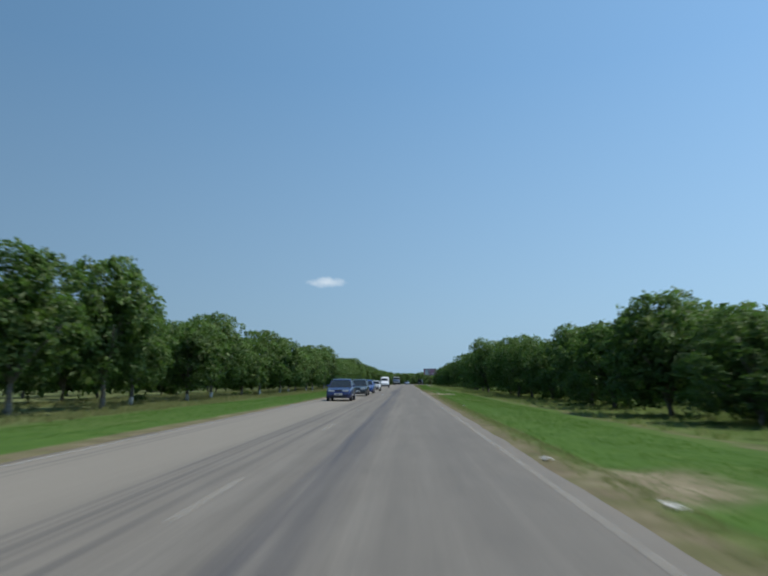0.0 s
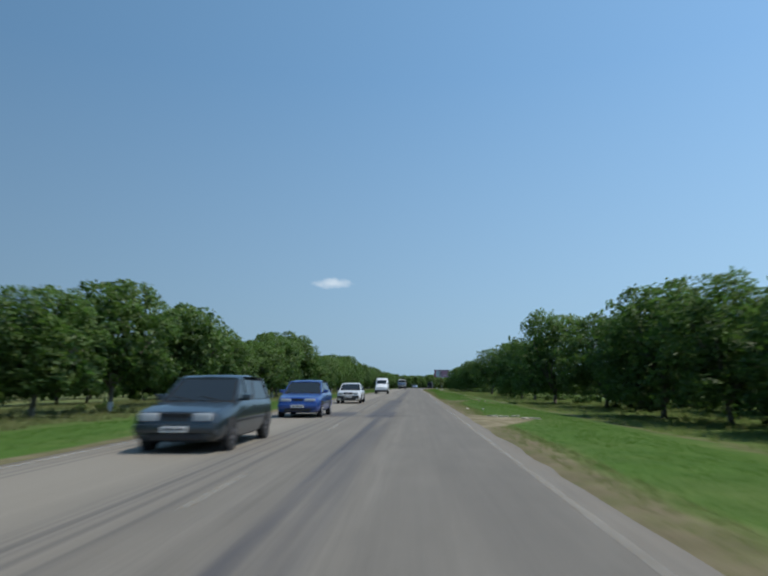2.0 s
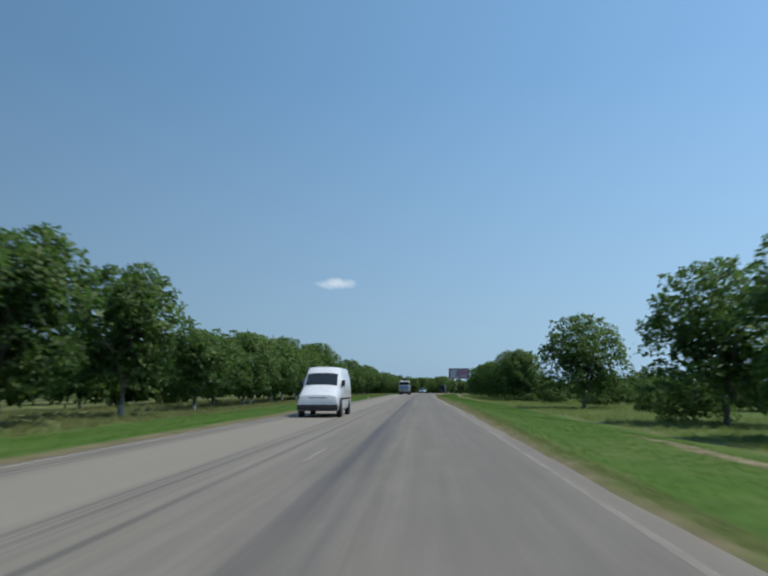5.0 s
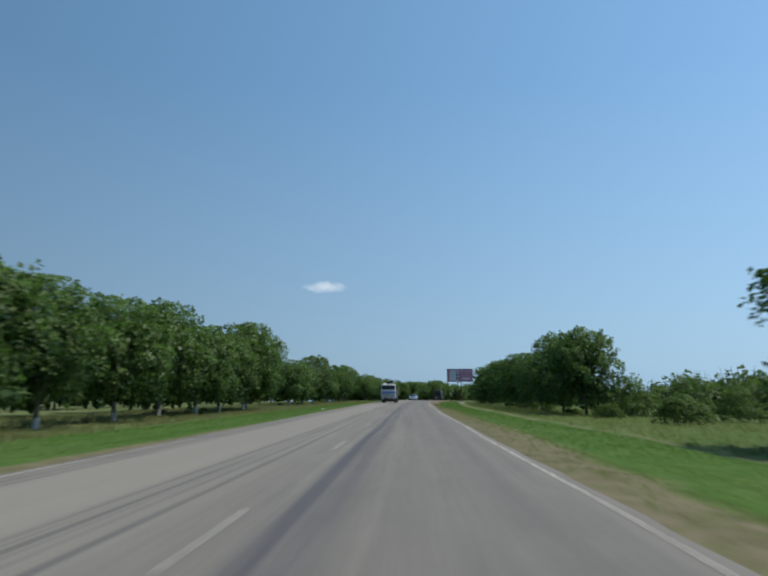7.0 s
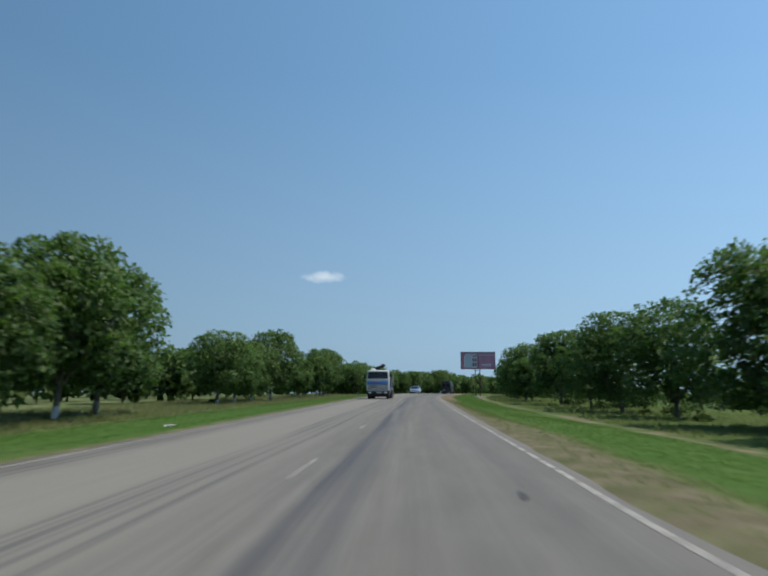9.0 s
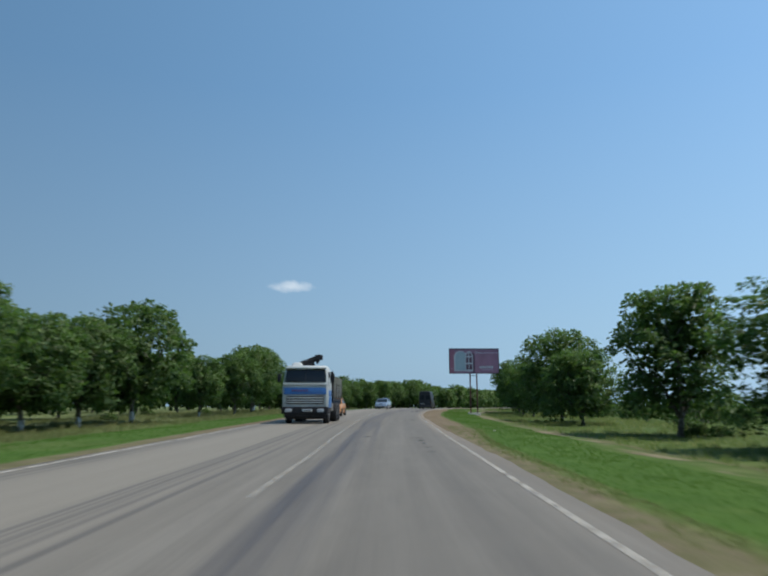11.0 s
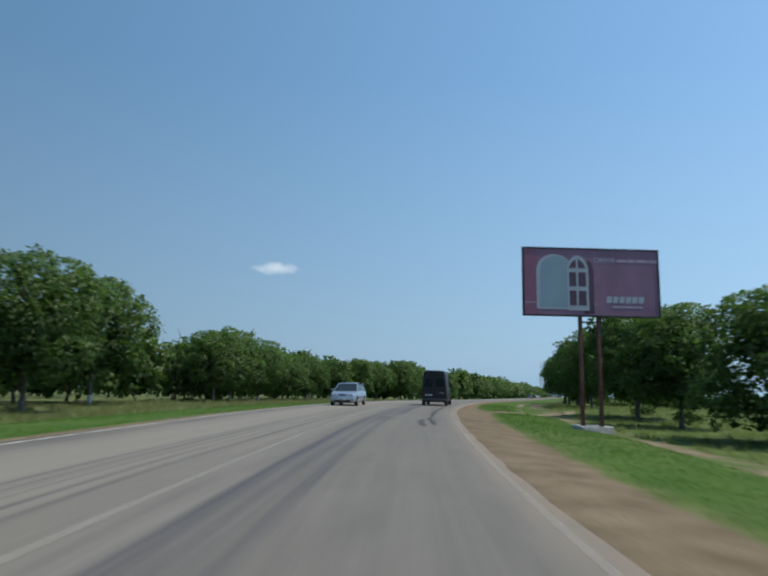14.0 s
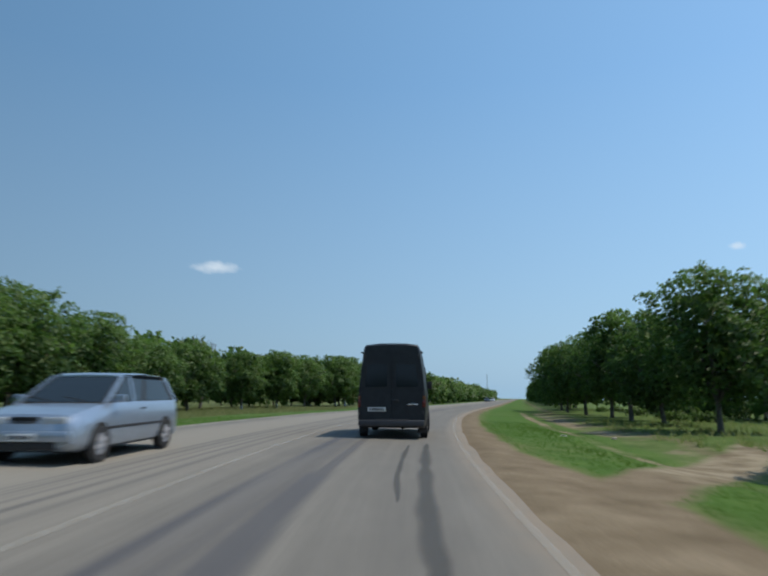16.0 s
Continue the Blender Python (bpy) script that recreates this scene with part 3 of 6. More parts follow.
tar("tar_blot", BLOT, ((304.8, 1.0), (304.9, 1.55)), 0.12, 12)
tar("tar_blot", BLOT, ((199.1, 0.94), (199.5, 0.96), (199.9, 0.98)), 0.05, 10)
tar("tar_blot", BLOT, ((268.9, 1.42), (269.5, 1.45), (270.2, 1.38)), 0.20, 13)
tar("tar_blot", BLOT, ((268.2, 0.82), (268.3, 1.18)), 0.12, 14)
for k, (s, v, ds, dv, half) in enumerate(((249.4, 1.1, 0.05, 0.32, 0.13), (248.1, 1.2, 0.35, 0.05, 0.11), (246.8, 1.2, 0.4, 0.03, 0.05), (245.2, 1.22, 0.1, 0.14, 0.09), (243.6, 1.22, 0.08, 0.12, 0.10), (250.3, -0.6, 0.3, 0.1, 0.09), (178.5, -0.23, 0.4, 0.04, 0.018), (180.6, -0.20, 0.5, 0.03, 0.022), (183.0, -0.20, 0.6, 0.02, 0.018), (186.5, -0.20, 0.4, 0.05, 0.022), (189.0, -0.20, 0.5, 0.02, 0.018))):
    tar("tar_blot", BLOT, ((s - ds, v - dv), (s, v), (s + ds, v + dv)), half, 20 + k)


# ---------------------------------------------------------------- trees
def tube(bm, points, radii, sides=7):
    """A tapered, bent tube through the points."""
    rings = []
    for i, (p, r) in enumerate(zip(points, radii)):
        d = (points[min(i + 1, len(points) - 1)] - points[max(i - 1, 0)]).normalized()
        q = d.to_track_quat("Z", "Y")
        rings.append([bm.verts.new(p + q @ Vector((r * math.cos(k * 2 * math.pi / sides), r * math.sin(k * 2 * math.pi / sides), 0))) for k in range(sides)])
    for a, b in zip(rings, rings[1:]):
        for k in range(sides):
            bm.faces.new((a[k], a[(k + 1) % sides], b[(k + 1) % sides], b[k]))
    bm.faces.new(rings[-1])
    return rings


def leaf_cloud(rng, centres, radii, count, size, squash=0.8, hang=0.35, heart=None):
    """Leaf sprays scattered over and in round clumps; each is a folded blade of four triangles."""
    k = rng.choice(len(centres), count, p=radii ** 2 / np.sum(radii ** 2))
    d = rng.normal(size=(count, 3))
    d /= np.linalg.norm(d, axis=1)[:, None]
    d[:, 2] = np.where(d[:, 2] < -0.55, -d[:, 2], d[:, 2])
    r = radii[k] * (0.62 + 0.42 * rng.random(count) ** 0.6) * (1 + 0.22 * (rng.random(count) > 0.9))
    c = centres[k] + d * r[:, None] * np.array((1, 1, squash))
    out = d + rng.normal(size=(count, 3)) * 0.55
    out[:, 2] -= hang
    out /= np.linalg.norm(out, axis=1)[:, None]
    side = np.cross(out, rng.normal(size=(count, 3)) * 0.6 + np.array((0, 0, 1.0)))
    side /= np.linalg.norm(side, axis=1)[:, None] + 1e-9
    up = np.cross(side, out)
    ln = size * (0.65 + 0.7 * rng.random(count))[:, None]
    wd = ln * (0.30 + 0.16 * rng.random(count))[:, None]
    a, tip = c, c + out * ln - up * ln * 0.12
    m1, m2 = c + out * ln * 0.5 + side * wd + up * wd * 0.35, c + out * ln * 0.5 - side * wd + up * wd * 0.35
    verts = np.stack((a, m1, tip, m2), 1).reshape(-1, 3)
    i = np.arange(count)[:, None] * 4
    faces = np.stack((i + np.array((0, 1, 2)), i + np.array((0, 2, 3))), 1)
    # the upper sides of the leaves turn outwards, as they do on a living crown
    nrm = np.cross(m1 - a, tip - a)
    flip = np.einsum("ij,ij->i", nrm, d + np.array((0, 0, 0.5))) < 0
    faces[flip] = faces[flip][:, :, ::-1]
    soft = d + np.array((0, 0, 0.45)) + rng.normal(size=(count, 3)) * 0.45
    if heart is not None:
        away = c - heart
        away /= np.linalg.norm(away, axis=1)[:, None] + 1e-6
        soft = 0.55 * d + 0.65 * away + np.array((0, 0, 0.28)) + rng.normal(size=(count, 3)) * 0.28
    soft /= np.linalg.norm(soft, axis=1)[:, None]
    return verts, faces.reshape(-1, 3), np.repeat(soft, 4, 0)


def leaf_mesh(name, verts, faces, normals, material):
    me = bpy.data.meshes.new(name)
    me.from_pydata(verts.tolist(), [], faces.tolist())
    me.materials.append(material)
    me.polygons.foreach_set("use_smooth", [True] * len(me.polygons))
    me.normals_split_custom_set_from_vertices(normals.tolist())
    return me


RAW = {}


def tree_kind(seed, tall, wide, low, leaves, size, belly=0.26):
    """A walnut tree: short forked trunk, spreading limbs and a domed, uneven crown. Returns its two meshes."""
    rng = np.random.default_rng(seed)
    bm = bmesh.new()
    fork = low + 0.25
    lean = Vector((rng.uniform(-0.12, 0.12), rng.uniform(-0.12, 0.12), 0))
    pts = [Vector((0, 0, -0.3)), Vector((0, 0, 0.25)), lean * 0.5 + Vector((0, 0, fork * 0.6)), lean + Vector((0, 0, fork))]
    tube(bm, pts, [0.24, 0.165, 0.135, 0.125], 9)
    centres, radii = [], []
    n_limb = 7
    for i in range(n_limb):
        az = 2 * math.pi * (i + rng.uniform(-0.3, 0.3)) / n_limb
        steep = rng.uniform(0.35, 1.1) if i else 1.5
        reach = rng.uniform(0.6, 0.9)
        end = Vector((math.cos(az) * wide * reach * math.cos(steep), math.sin(az) * wide * reach * math.cos(steep), fork + (tall - fork) * (0.25 + 0.55 * math.sin(steep)) * rng.uniform(0.8, 1.05)))
        mid = pts[-1].lerp(end, 0.5) + Vector((rng.uniform(-.25, .25), rng.uniform(-.25, .25), 0.25))
        tube(bm, [pts[-1] - Vector((0, 0, 0.1)), mid, end], [0.10, 0.065, 0.02], 5)
        for _ in range(2):
            twig = mid.lerp(end, rng.uniform(0.2, 0.9))
            tube(bm, [twig, twig + Vector((rng.uniform(-1, 1), rng.uniform(-1, 1), rng.uniform(0.1, 1.0))) * 0.9], [0.035, 0.012], 4)
    # clumps fill a dome that is widest at its belly
    n_clump = 44
    for i in range(n_clump):
        h = (i + rng.uniform(0, 1)) / n_clump
        z = low + 0.30 + (tall - low - 0.75) * h
        span = wide * (math.sqrt(max(0.04, 1 - ((h - belly) / (1.04 - belly)) ** 2)) - 0.14)
        az = i * 2.399 + rng.uniform(-0.5, 0.5)
        rr = span * (0.35 + 0.65 * math.sqrt(rng.uniform(0, 1)))
        centres.append((math.cos(az) * rr, math.sin(az) * rr, z))
        radii.append(wide * rng.uniform(0.15, 0.29))
    # leafy shoots that stand up out of the outline
    for i in range(26):
        az, h = rng.uniform(0, 6.28), rng.uniform(0.5, 0.98)
        span = wide * math.sqrt(max(0.05, 1 - ((h - 0.3) / 0.76) ** 2)) * rng.uniform(0.72, 0.95)
        lift, out = rng.uniform(0.11, 0.2), rng.uniform(0.0, 0.14)
        for k in range(4):
            centres.append((math.cos(az) * (span + out * k), math.sin(az) * (span + out * k), low + 0.35 + (tall - low - 0.6) * h + lift * k))
            radii.append(wide * (0.062 - 0.009 * k))
    # small clumps at the rim
    for i in range(24):
        az, h = rng.uniform(0, 6.28), rng.uniform(0.45, 1.0)
        span = wide * math.sqrt(max(0.05, 1 - ((h - 0.3) / 0.76) ** 2)) * rng.uniform(0.9, 1.06)
        centres.append((math.cos(az) * span, math.sin(az) * span, low + 0.5 + (tall - low - 0.6) * h))
        radii.append(wide * rng.uniform(0.05, 0.12))
    v, f, n = leaf_cloud(rng, np.array(centres), np.array(radii), leaves, size, heart=np.array((0, 0, low + 0.42 * (tall - low))))
    # oversized leaves added inside the crown keep light from passing straight through
    core = [(rng.normal() * wide * 0.25, rng.normal() * wide * 0.25, low + (tall - low) * rng.uniform(0.10, 0.74)) for _ in range(24)]
    v2, f2, n2 = leaf_cloud(rng, np.array(core), np.full(24, wide * 0.24), leaves // 6, size * 1.8, heart=np.array((0, 0, low + 0.42 * (tall - low))))
    f = np.concatenate((f, f2 + len(v)))
    v, n = np.concatenate((v, v2)), np.concatenate((n, n2))
    crown = leaf_mesh("crown", v, f, n, LEAF)
    RAW[crown.name] = (v, f, n)
    trunk = bpy.data.meshes.new("trunk")
    bm.to_mesh(trunk)
    bm.free()
    trunk.polygons.foreach_set("use_smooth", [True] * len(trunk.polygons))
    white = trunk.copy()
    trunk.materials.append(BARK)
    white.materials.append(LIMED_BARK)
    return trunk, crown, white


NEAR = [tree_kind(11 + i, t, w, lo, 10000, 0.205) for i, (t, w, lo) in enumerate(
    ((8.0, 3.9, 0.7), (7.4, 3.7, 0.55), (8.6, 4.0, 0.9), (7.0, 3.5, 0.5), (8.2, 3.5, 0.8), (7.6, 4.2, 0.65)))]
HIGH = [tree_kind(31 + i, t, w, lo, 10000, 0.205, 0.46) for i, (t, w, lo) in enumerate(
    ((8.0, 3.8, 1.35), (7.4, 3.6, 1.2), (8.6, 4.0, 1.5), (7.0, 3.5, 1.15), (8.2, 3.4, 1.45), (7.6, 4.1, 1.25)))]
DISTANT = [tree_kind(51 + i, t, w, lo, 460, 1.0, 0.38) for i, (t, w, lo) in enumerate(((8.0, 3.9, 0.8), (7.4, 3.7, 0.7), (8.4, 4.1, 0.9)))]
FAR = [tree_kind(41 + i, t, w, lo, 1120, 0.66, 0.38) for i, (t, w, lo) in enumerate(((8.0, 3.9, 0.8), (7.4, 3.7, 0.7), (8.4, 4.1, 0.9)))]


def tree(meshes, m, label, group):
    ob = thing("walnut_tree", label, "tree", m, group)
    part("trunk", meshes[2] if "limewashed" in label else meshes[0], None, ob)
    part("crown", meshes[1], None, ob)
    return ob


rng = random.Random(5)
LIMED, DARK = "walnut tree with a limewashed trunk on the verge", "leafy walnut tree with a low dark crown"
ROW = "walnut trees along the road"
TALL = (8.0, 7.4, 8.6, 7.0, 8.2, 7.6)


def row(stations, v, label, jitter=1.0, high=False):
    """Trees at stations along one side, each with its height."""
    for s, tall, *kind in stations:
        k = rng.randrange(6)
        k = kind[0] if kind else k
        slim = kind[1] if len(kind) > 1 else 1.0
        size = (tall + 0.25) / TALL[k]
        m = turned(s, v + rng.uniform(-jitter, jitter), -0.05, rng.uniform(0, 360), size)
        tree((HIGH if high or label == LIMED else NEAR)[k], m @ Matrix.Diagonal((1.06 * slim / size ** 0.35, 1.06 * slim / size ** 0.35, 1, 1)), label, ROW)


# the row across the road, in two stretches
row(((33, 8.6), (40.5, 9.4, 4, 0.92), (49, 7.3), (58, 7.0), (67, 8.4), (78, 6.7), (86, 8.2), (98, 8.1), (107, 6.8), (115, 6.6), (123, 6.8), (131.5, 8.2),
     (140.5, 9.4), (151, 9.4), (164, 6.6), (173, 6.7), (179, 7.6), (187, 8.0), (195, 7.9), (204, 8.8), (210.5, 7.8)), -20, LIMED)
row(((217.5, 7.6), (225, 9.5), (233, 9.4), (256, 7.3), (264, 6.6), (270, 7.1), (277, 9.0), (292, 5.8), (300, 6.8), (310, 8.6)), -20, LIMED)
row(((323, 9.4), (340, 7.2), (345, 7.8), (353, 7.4), (361, 5.8), (369, 6.4), (380, 6.4), (390, 7.2), (403, 7.6), (416, 8.2), (427, 8.8)), -25, LIMED)
# the row on the near side, with a clearing
row(((28, 4.6), (35, 6.3), (44, 5.4), (52, 6.0), (60, 6.6), (68, 5.6), (75, 6.7), (82, 7.2), (91, 6.2), (98, 7.2),  (123, 6.5, 1, 0.85), (133.5, 7.5),
     (144.5, 8.2)), 15, DARK)
row(((173.5, 8.7),), 15.7, DARK)
row(((212.6, 7.6, 3, 0.86), (220.5, 7.6), (231, 6.8), (240, 7.1), (250, 6.2)), 15, DARK)
row(((260.8, 7.5), (276.5, 5.3, 1), (284.5, 7.4, 5), (303, 5.5)), 14.6, DARK)
row(((313.8, 6.4), (323, 7.3)), 14.3, DARK, 0.1, True)
row(((338, 6.8, 2, 0.9),), 13.3, DARK, 0.1, True)
row(((346.5, 5.5, 3, 0.9), (354, 6.9), (361.5, 6.9)), 13.2, DARK, 0.3, True)
row(((371, 6.7),), 12.6, DARK, 0.3, True)
row(((382, 6.9), (392, 6.9)), 11.9, DARK, 0.3, True)
row(((107.3, 8.2, 5),), 13.6, DARK, 0.0)


def orchard(a, b, step, v, label, skip=()):
    """Trees further back, smaller in the view."""
    for s in np.arange(a, b, step):
        if any(p < s < q for p, q in skip):
            continue
        tree(FAR[rng.randrange(3)], turned(s + rng.uniform(-1.5, 1.5), v + rng.uniform(-1.5, 1.5), -0.1, rng.uniform(0, 360), rng.uniform(0.8, 1.05)), label, "walnut orchard behind the row")


orchard(30, 430, 8.5, -31, "walnut tree in the orchard across the road", ((236, 252), (285, 292)))
orchard(60, 470, 10, -43, "walnut tree in the orchard across the road")
orchard(20, 420, 7, 24, "dark walnut tree behind the verge row", ((116, 350),))
orchard(20, 420, 9, 34, "dark walnut tree behind the verge row", ((116, 420),))
orchard(400, 518, 9, 15, "distant walnut tree by the road")
orchard(434, 556, 8, -17, "distant walnut tree by the road")


def far_orchard(*rows):
    """Orchard rows too far off to tell tree from tree: all crowns in one mesh, all stems in another."""
    verts, faces, normals, count = [], [], [], 0
    bm = bmesh.new()
    for a, b, step, v in rows:
        for s in np.arange(a, b, step):
            m = turned(s + rng.uniform(-1.5, 1.5), v + rng.uniform(-1.5, 1.5), -0.1, rng.uniform(0, 360), rng.uniform(0.8, 1.05))
            p, f, n = RAW[DISTANT[rng.randrange(3)][1].name]
            lin = np.array(m.to_3x3())
            verts.append(p @ lin.T + np.array(m.translation))
            normals.append(n @ lin.T)
            faces.append(f + count)
            count += len(p)
            foot = m.translation
            tube(bm, [foot - Vector((0, 0, 0.3)), foot + Vector((0, 0, 0.8)), foot + Vector((0.1, 0.1, 2.4))], [0.24, 0.18, 0.1], 6)
    n = np.concatenate(normals)
    n /= np.linalg.norm(n, axis=1)[:, None]
    ob = tagged(new("far_orchard", leaf_mesh("far_orchard", np.concatenate(verts), np.concatenate(faces), n, LEAF)), "rows of distant walnut trees behind the orchard", "trees", kind="stuff")
    part("stems", bm, BARK, ob)


far_orchard((90, 520, 12, -56), (110, 560, 14, -72), (420, 900, 12, -28), (560, 900, 8, -17), (520, 760, 9, 15))


def dead_tree(s, v, tall, seed):
    """A bare grey tree: trunk, forked limbs and twigs."""
    r = random.Random(seed)
    ob = thing("dead_tree", "bare grey dead tree standing among leafy ones", "tree", turned(s, v, -0.1, r.uniform(0, 360)))
    bm = bmesh.new()
    fork = Vector((0.1, 0, tall * 0.35))
    tube(bm, [Vector((0, 0, -0.3)), Vector((0.05, 0, tall * 0.18)), fork], [0.24, 0.18, 0.14], 8)
    part("trunk", bm, BARK, ob)
    for i in range(6):
        az = i * 1.05 + r.uniform(-0.3, 0.3)
        reach = r.uniform(0.7, 2.0)
        end = Vector((math.cos(az) * reach, math.sin(az) * reach, tall * r.uniform(0.8, 1.0)))
        mid = fork.lerp(end, 0.5) + Vector((math.cos(az) * 0.35, math.sin(az) * 0.35, -0.1))
        bm = bmesh.new()
        tube(bm, [fork - Vector((0, 0, 0.1)), mid, end], [0.10, 0.07, 0.025], 6)
        for k in range(5):
            p = mid.lerp(end, k / 4.5)
            d = Vector((r.uniform(-1, 1), r.uniform(-1, 1), r.uniform(0.2, 1.2)))
            tube(bm, [p, p + d * 0.5, p + d * 0.8 + Vector((r.uniform(-.2, .2), r.uniform(-.2, .2), 0.2))], [0.035, 0.025, 0.012], 4)
        part("limb", bm, BARK, ob)


dead_tree(377, -28.5, 9.0, 1)
dead_tree(350, -35.3, 8.6, 2)

# ---------------------------------------------------------------- bushes and grass
def bush_kind(seed, wide, tall, leaves, size):
    """A dense mound of leafy clumps that reaches the ground, with shoots over its top."""
    r = np.random.default_rng(seed)
    n = 24
    az, reach = np.arange(n) * 2.399, np.sqrt((np.arange(n) + 0.5) / n)
    dome = 1 - 0.72 * reach ** 2
    c = np.stack((np.cos(az) * reach * wide, np.sin(az) * reach * wide, dome * tall * r.uniform(0.22, 0.74, n)), 1)
    radii = (0.16 + 0.14 * r.random(n)) * tall * (1.1 - 0.35 * reach)
    k = r.integers(0, n, 9)
    top = c[k] + np.stack((r.normal(0, 0.1, 9), r.normal(0, 0.1, 9), r.uniform(0.18, 0.36, 9) * tall), 1)
    v, f, nn = leaf_cloud(r, np.concatenate((c, top)), np.concatenate((radii, np.full(9, 0.075 * tall))), leaves, size, 0.95, 0.1, np.array((0, 0, 0.2 * tall)))
    v[:, 2] = np.maximum(v[:, 2], -0.05)
    return leaf_mesh("foliage", v, f, nn, BUSH_LEAF)


def stems(seed, wide, tall):
    r = random.Random(seed)
    bm = bmesh.new()
    for _ in range(9):
        x, y = r.uniform(-wide, wide) * 0.6, r.uniform(-wide, wide) * 0.6
        tube(bm, [Vector((x * 0.3, y * 0.3, -0.1)), Vector((x, y, tall * 0.4)), Vector((x * 1.3, y * 1.3, tall * 0.85))], [0.03, 0.02, 0.008], 5)
    me = bpy.data.meshes.new("stems")
    bm.to_mesh(me)
    bm.free()
    me.materials.append(BARK)
    return me


SHAPES = ((1.6, 2.4), (1.5, 1.7), (2.0, 2.9))
BUSHES = [(bush_kind(70 + i, w, t, 640, 0.28), stems(i, w, t)) for i, (w, t) in enumerate(SHAPES)]
THICK = [(bush_kind(80 + i, w, t, 3400, 0.15), stems(i + 5, w, t)) for i, (w, t) in enumerate(SHAPES)]


def bush(s, v, k, size, kinds=BUSHES):
    ob = thing("bush", "wild green bush in tall grass on open ground", "bush", turned(s, v, 0, rng.uniform(0, 360), size), "bushes in the clearing")
    part("foliage", kinds[k][0], None, ob)
    part("stems", kinds[k][1], None, ob)


for i in range(34):
    s = rng.uniform(128, 212)
    v = rng.uniform(15, 40) + (4 if 166 < s < 182 else 0)
    bush(s, v, rng.randrange(3), rng.uniform(0.6, 1.25), THICK)
for i in range(46):
    bush(rng.uniform(165, 275), rng.uniform(28, 58), rng.randrange(3), rng.uniform(1.55, 2.3))
for i in range(34):
    bush(rng.uniform(285, 400), rng.uniform(32, 58), rng.randrange(3), rng.uniform(0.7, 1.2))
for i in range(80):
    bush(rng.choice((rng.uniform(25, 118), rng.uniform(205, 400), rng.uniform(205, 400))), rng.uniform(19, 30), rng.randrange(3), rng.uniform(0.4, 0.85))
bush(283, 25.5, 2, 1.35)
shade = random.Random(9)
for i in range(44):
    bush(shade.choice((shade.uniform(30, 100), shade.uniform(216, 262), shade.uniform(300, 395), shade.uniform(300, 395))), shade.uniform(15.5, 18.5), 1, shade.uniform(0.28, 0.55))
bush(287, 28.5, 0, 1.2)
for i in range(16):
    bush(rng.uniform(30, 380), rng.uniform(-28, -22), 1, rng.uniform(0.25, 0.5))
for i in range(24):
    bush(rng.uniform(20, 130), rng.uniform(16, 21), 1, rng.uniform(0.3, 0.6))


def tufts(name, label, count, seed, spread, tall, wide, material, blades=5):
    """Loose tufts of blades strewn over a stretch of ground."""
    r = random.Random(seed)
    verts, faces = [], []
    for _ in range(count):
        s, v = spread(r)
        if any(abs(s - (v - 3) * slant - s0) < wide_track and v < (6.5 if s0 < 300 else 11.0) for s0, slant, wide_track in ((101.2, 1.6, 0.5), (317.4, 1.5, 1.5))):
            continue
        if 65 < s < 73.5 and 0 < v < 3.5 + (s - 66.5) * 0.36:
            continue
        p = at(s, v)
        for _ in range(blades):
            a = r.uniform(0.5, 2.64)
            h, w = tall * r.uniform(0.5, 1.3), wide * r.uniform(0.6, 1.2)
            q = p + Vector((r.uniform(-1, 1), r.uniform(-1, 1), 0)) * tall * 0.5
            d = Vector((math.cos(a), math.sin(a), 0))
            o = Vector((d.y, -d.x, 0)) * w
            n = len(verts)
            verts += [q - o - Vector((0, 0, 0.03)), q + o - Vector((0, 0, 0.03)), q + d * h * 0.9 + Vector((0, 0, h * 0.8))]
            faces.append((n, n + 1, n + 2))
    me = mesh(name, verts, faces, material, None, True)
    me.normals_split_custom_set_from_vertices([(0, 0, 1)] * len(verts))
    tagged(new(name, me), label, "grass", kind="stuff")


def near_verge(s, r):
    return s, run_of(NEAR_GRASS, s) + 0.1 + (4.9 - 1.1 * smooth(195, 212, s)) * r.random()


def thin_verge(s, r):
    a, b = run_of(ASPHALT_EDGE, s) + 0.25, run_of(NEAR_GRASS, s) + 0.35
    return s, b - (b - a) * r.random() ** 1.6


def far_verge(s, r):
    return s, run_of(FAR_GRASS, s) - 0.1 - 6.2 * r.random()


tufts("verge_grass", "short green grass on the near verge", 46000, 1, lambda r: near_verge(r.uniform(2, 345), r), 0.045, 0.014, BLADE, 4)
tufts("verge_grass", "short green grass on the far verge", 22000, 2, lambda r: far_verge(r.uniform(15, 345), r), 0.055, 0.018, BLADE, 4)
tufts("dry_grass", "thin dry grass on the bare verge", 9000, 5, lambda r: thin_verge(r.uniform(2, 262), r), 0.06, 0.013, DRY_BLADE, 4)
tufts("tall_grass", "tall dry grass and weeds under the trees", 9000, 3, lambda r: (r.uniform(20, 350), 9.3 + 13 * r.random()), 0.30, 0.032, WEED_BLADE)
tufts("tall_grass", "tall dry grass and weeds in the orchard", 11000, 4, lambda r: (r.uniform(25, 400), -14.5 - 16 * r.random()), 0.42, 0.04, DRY_BLADE)


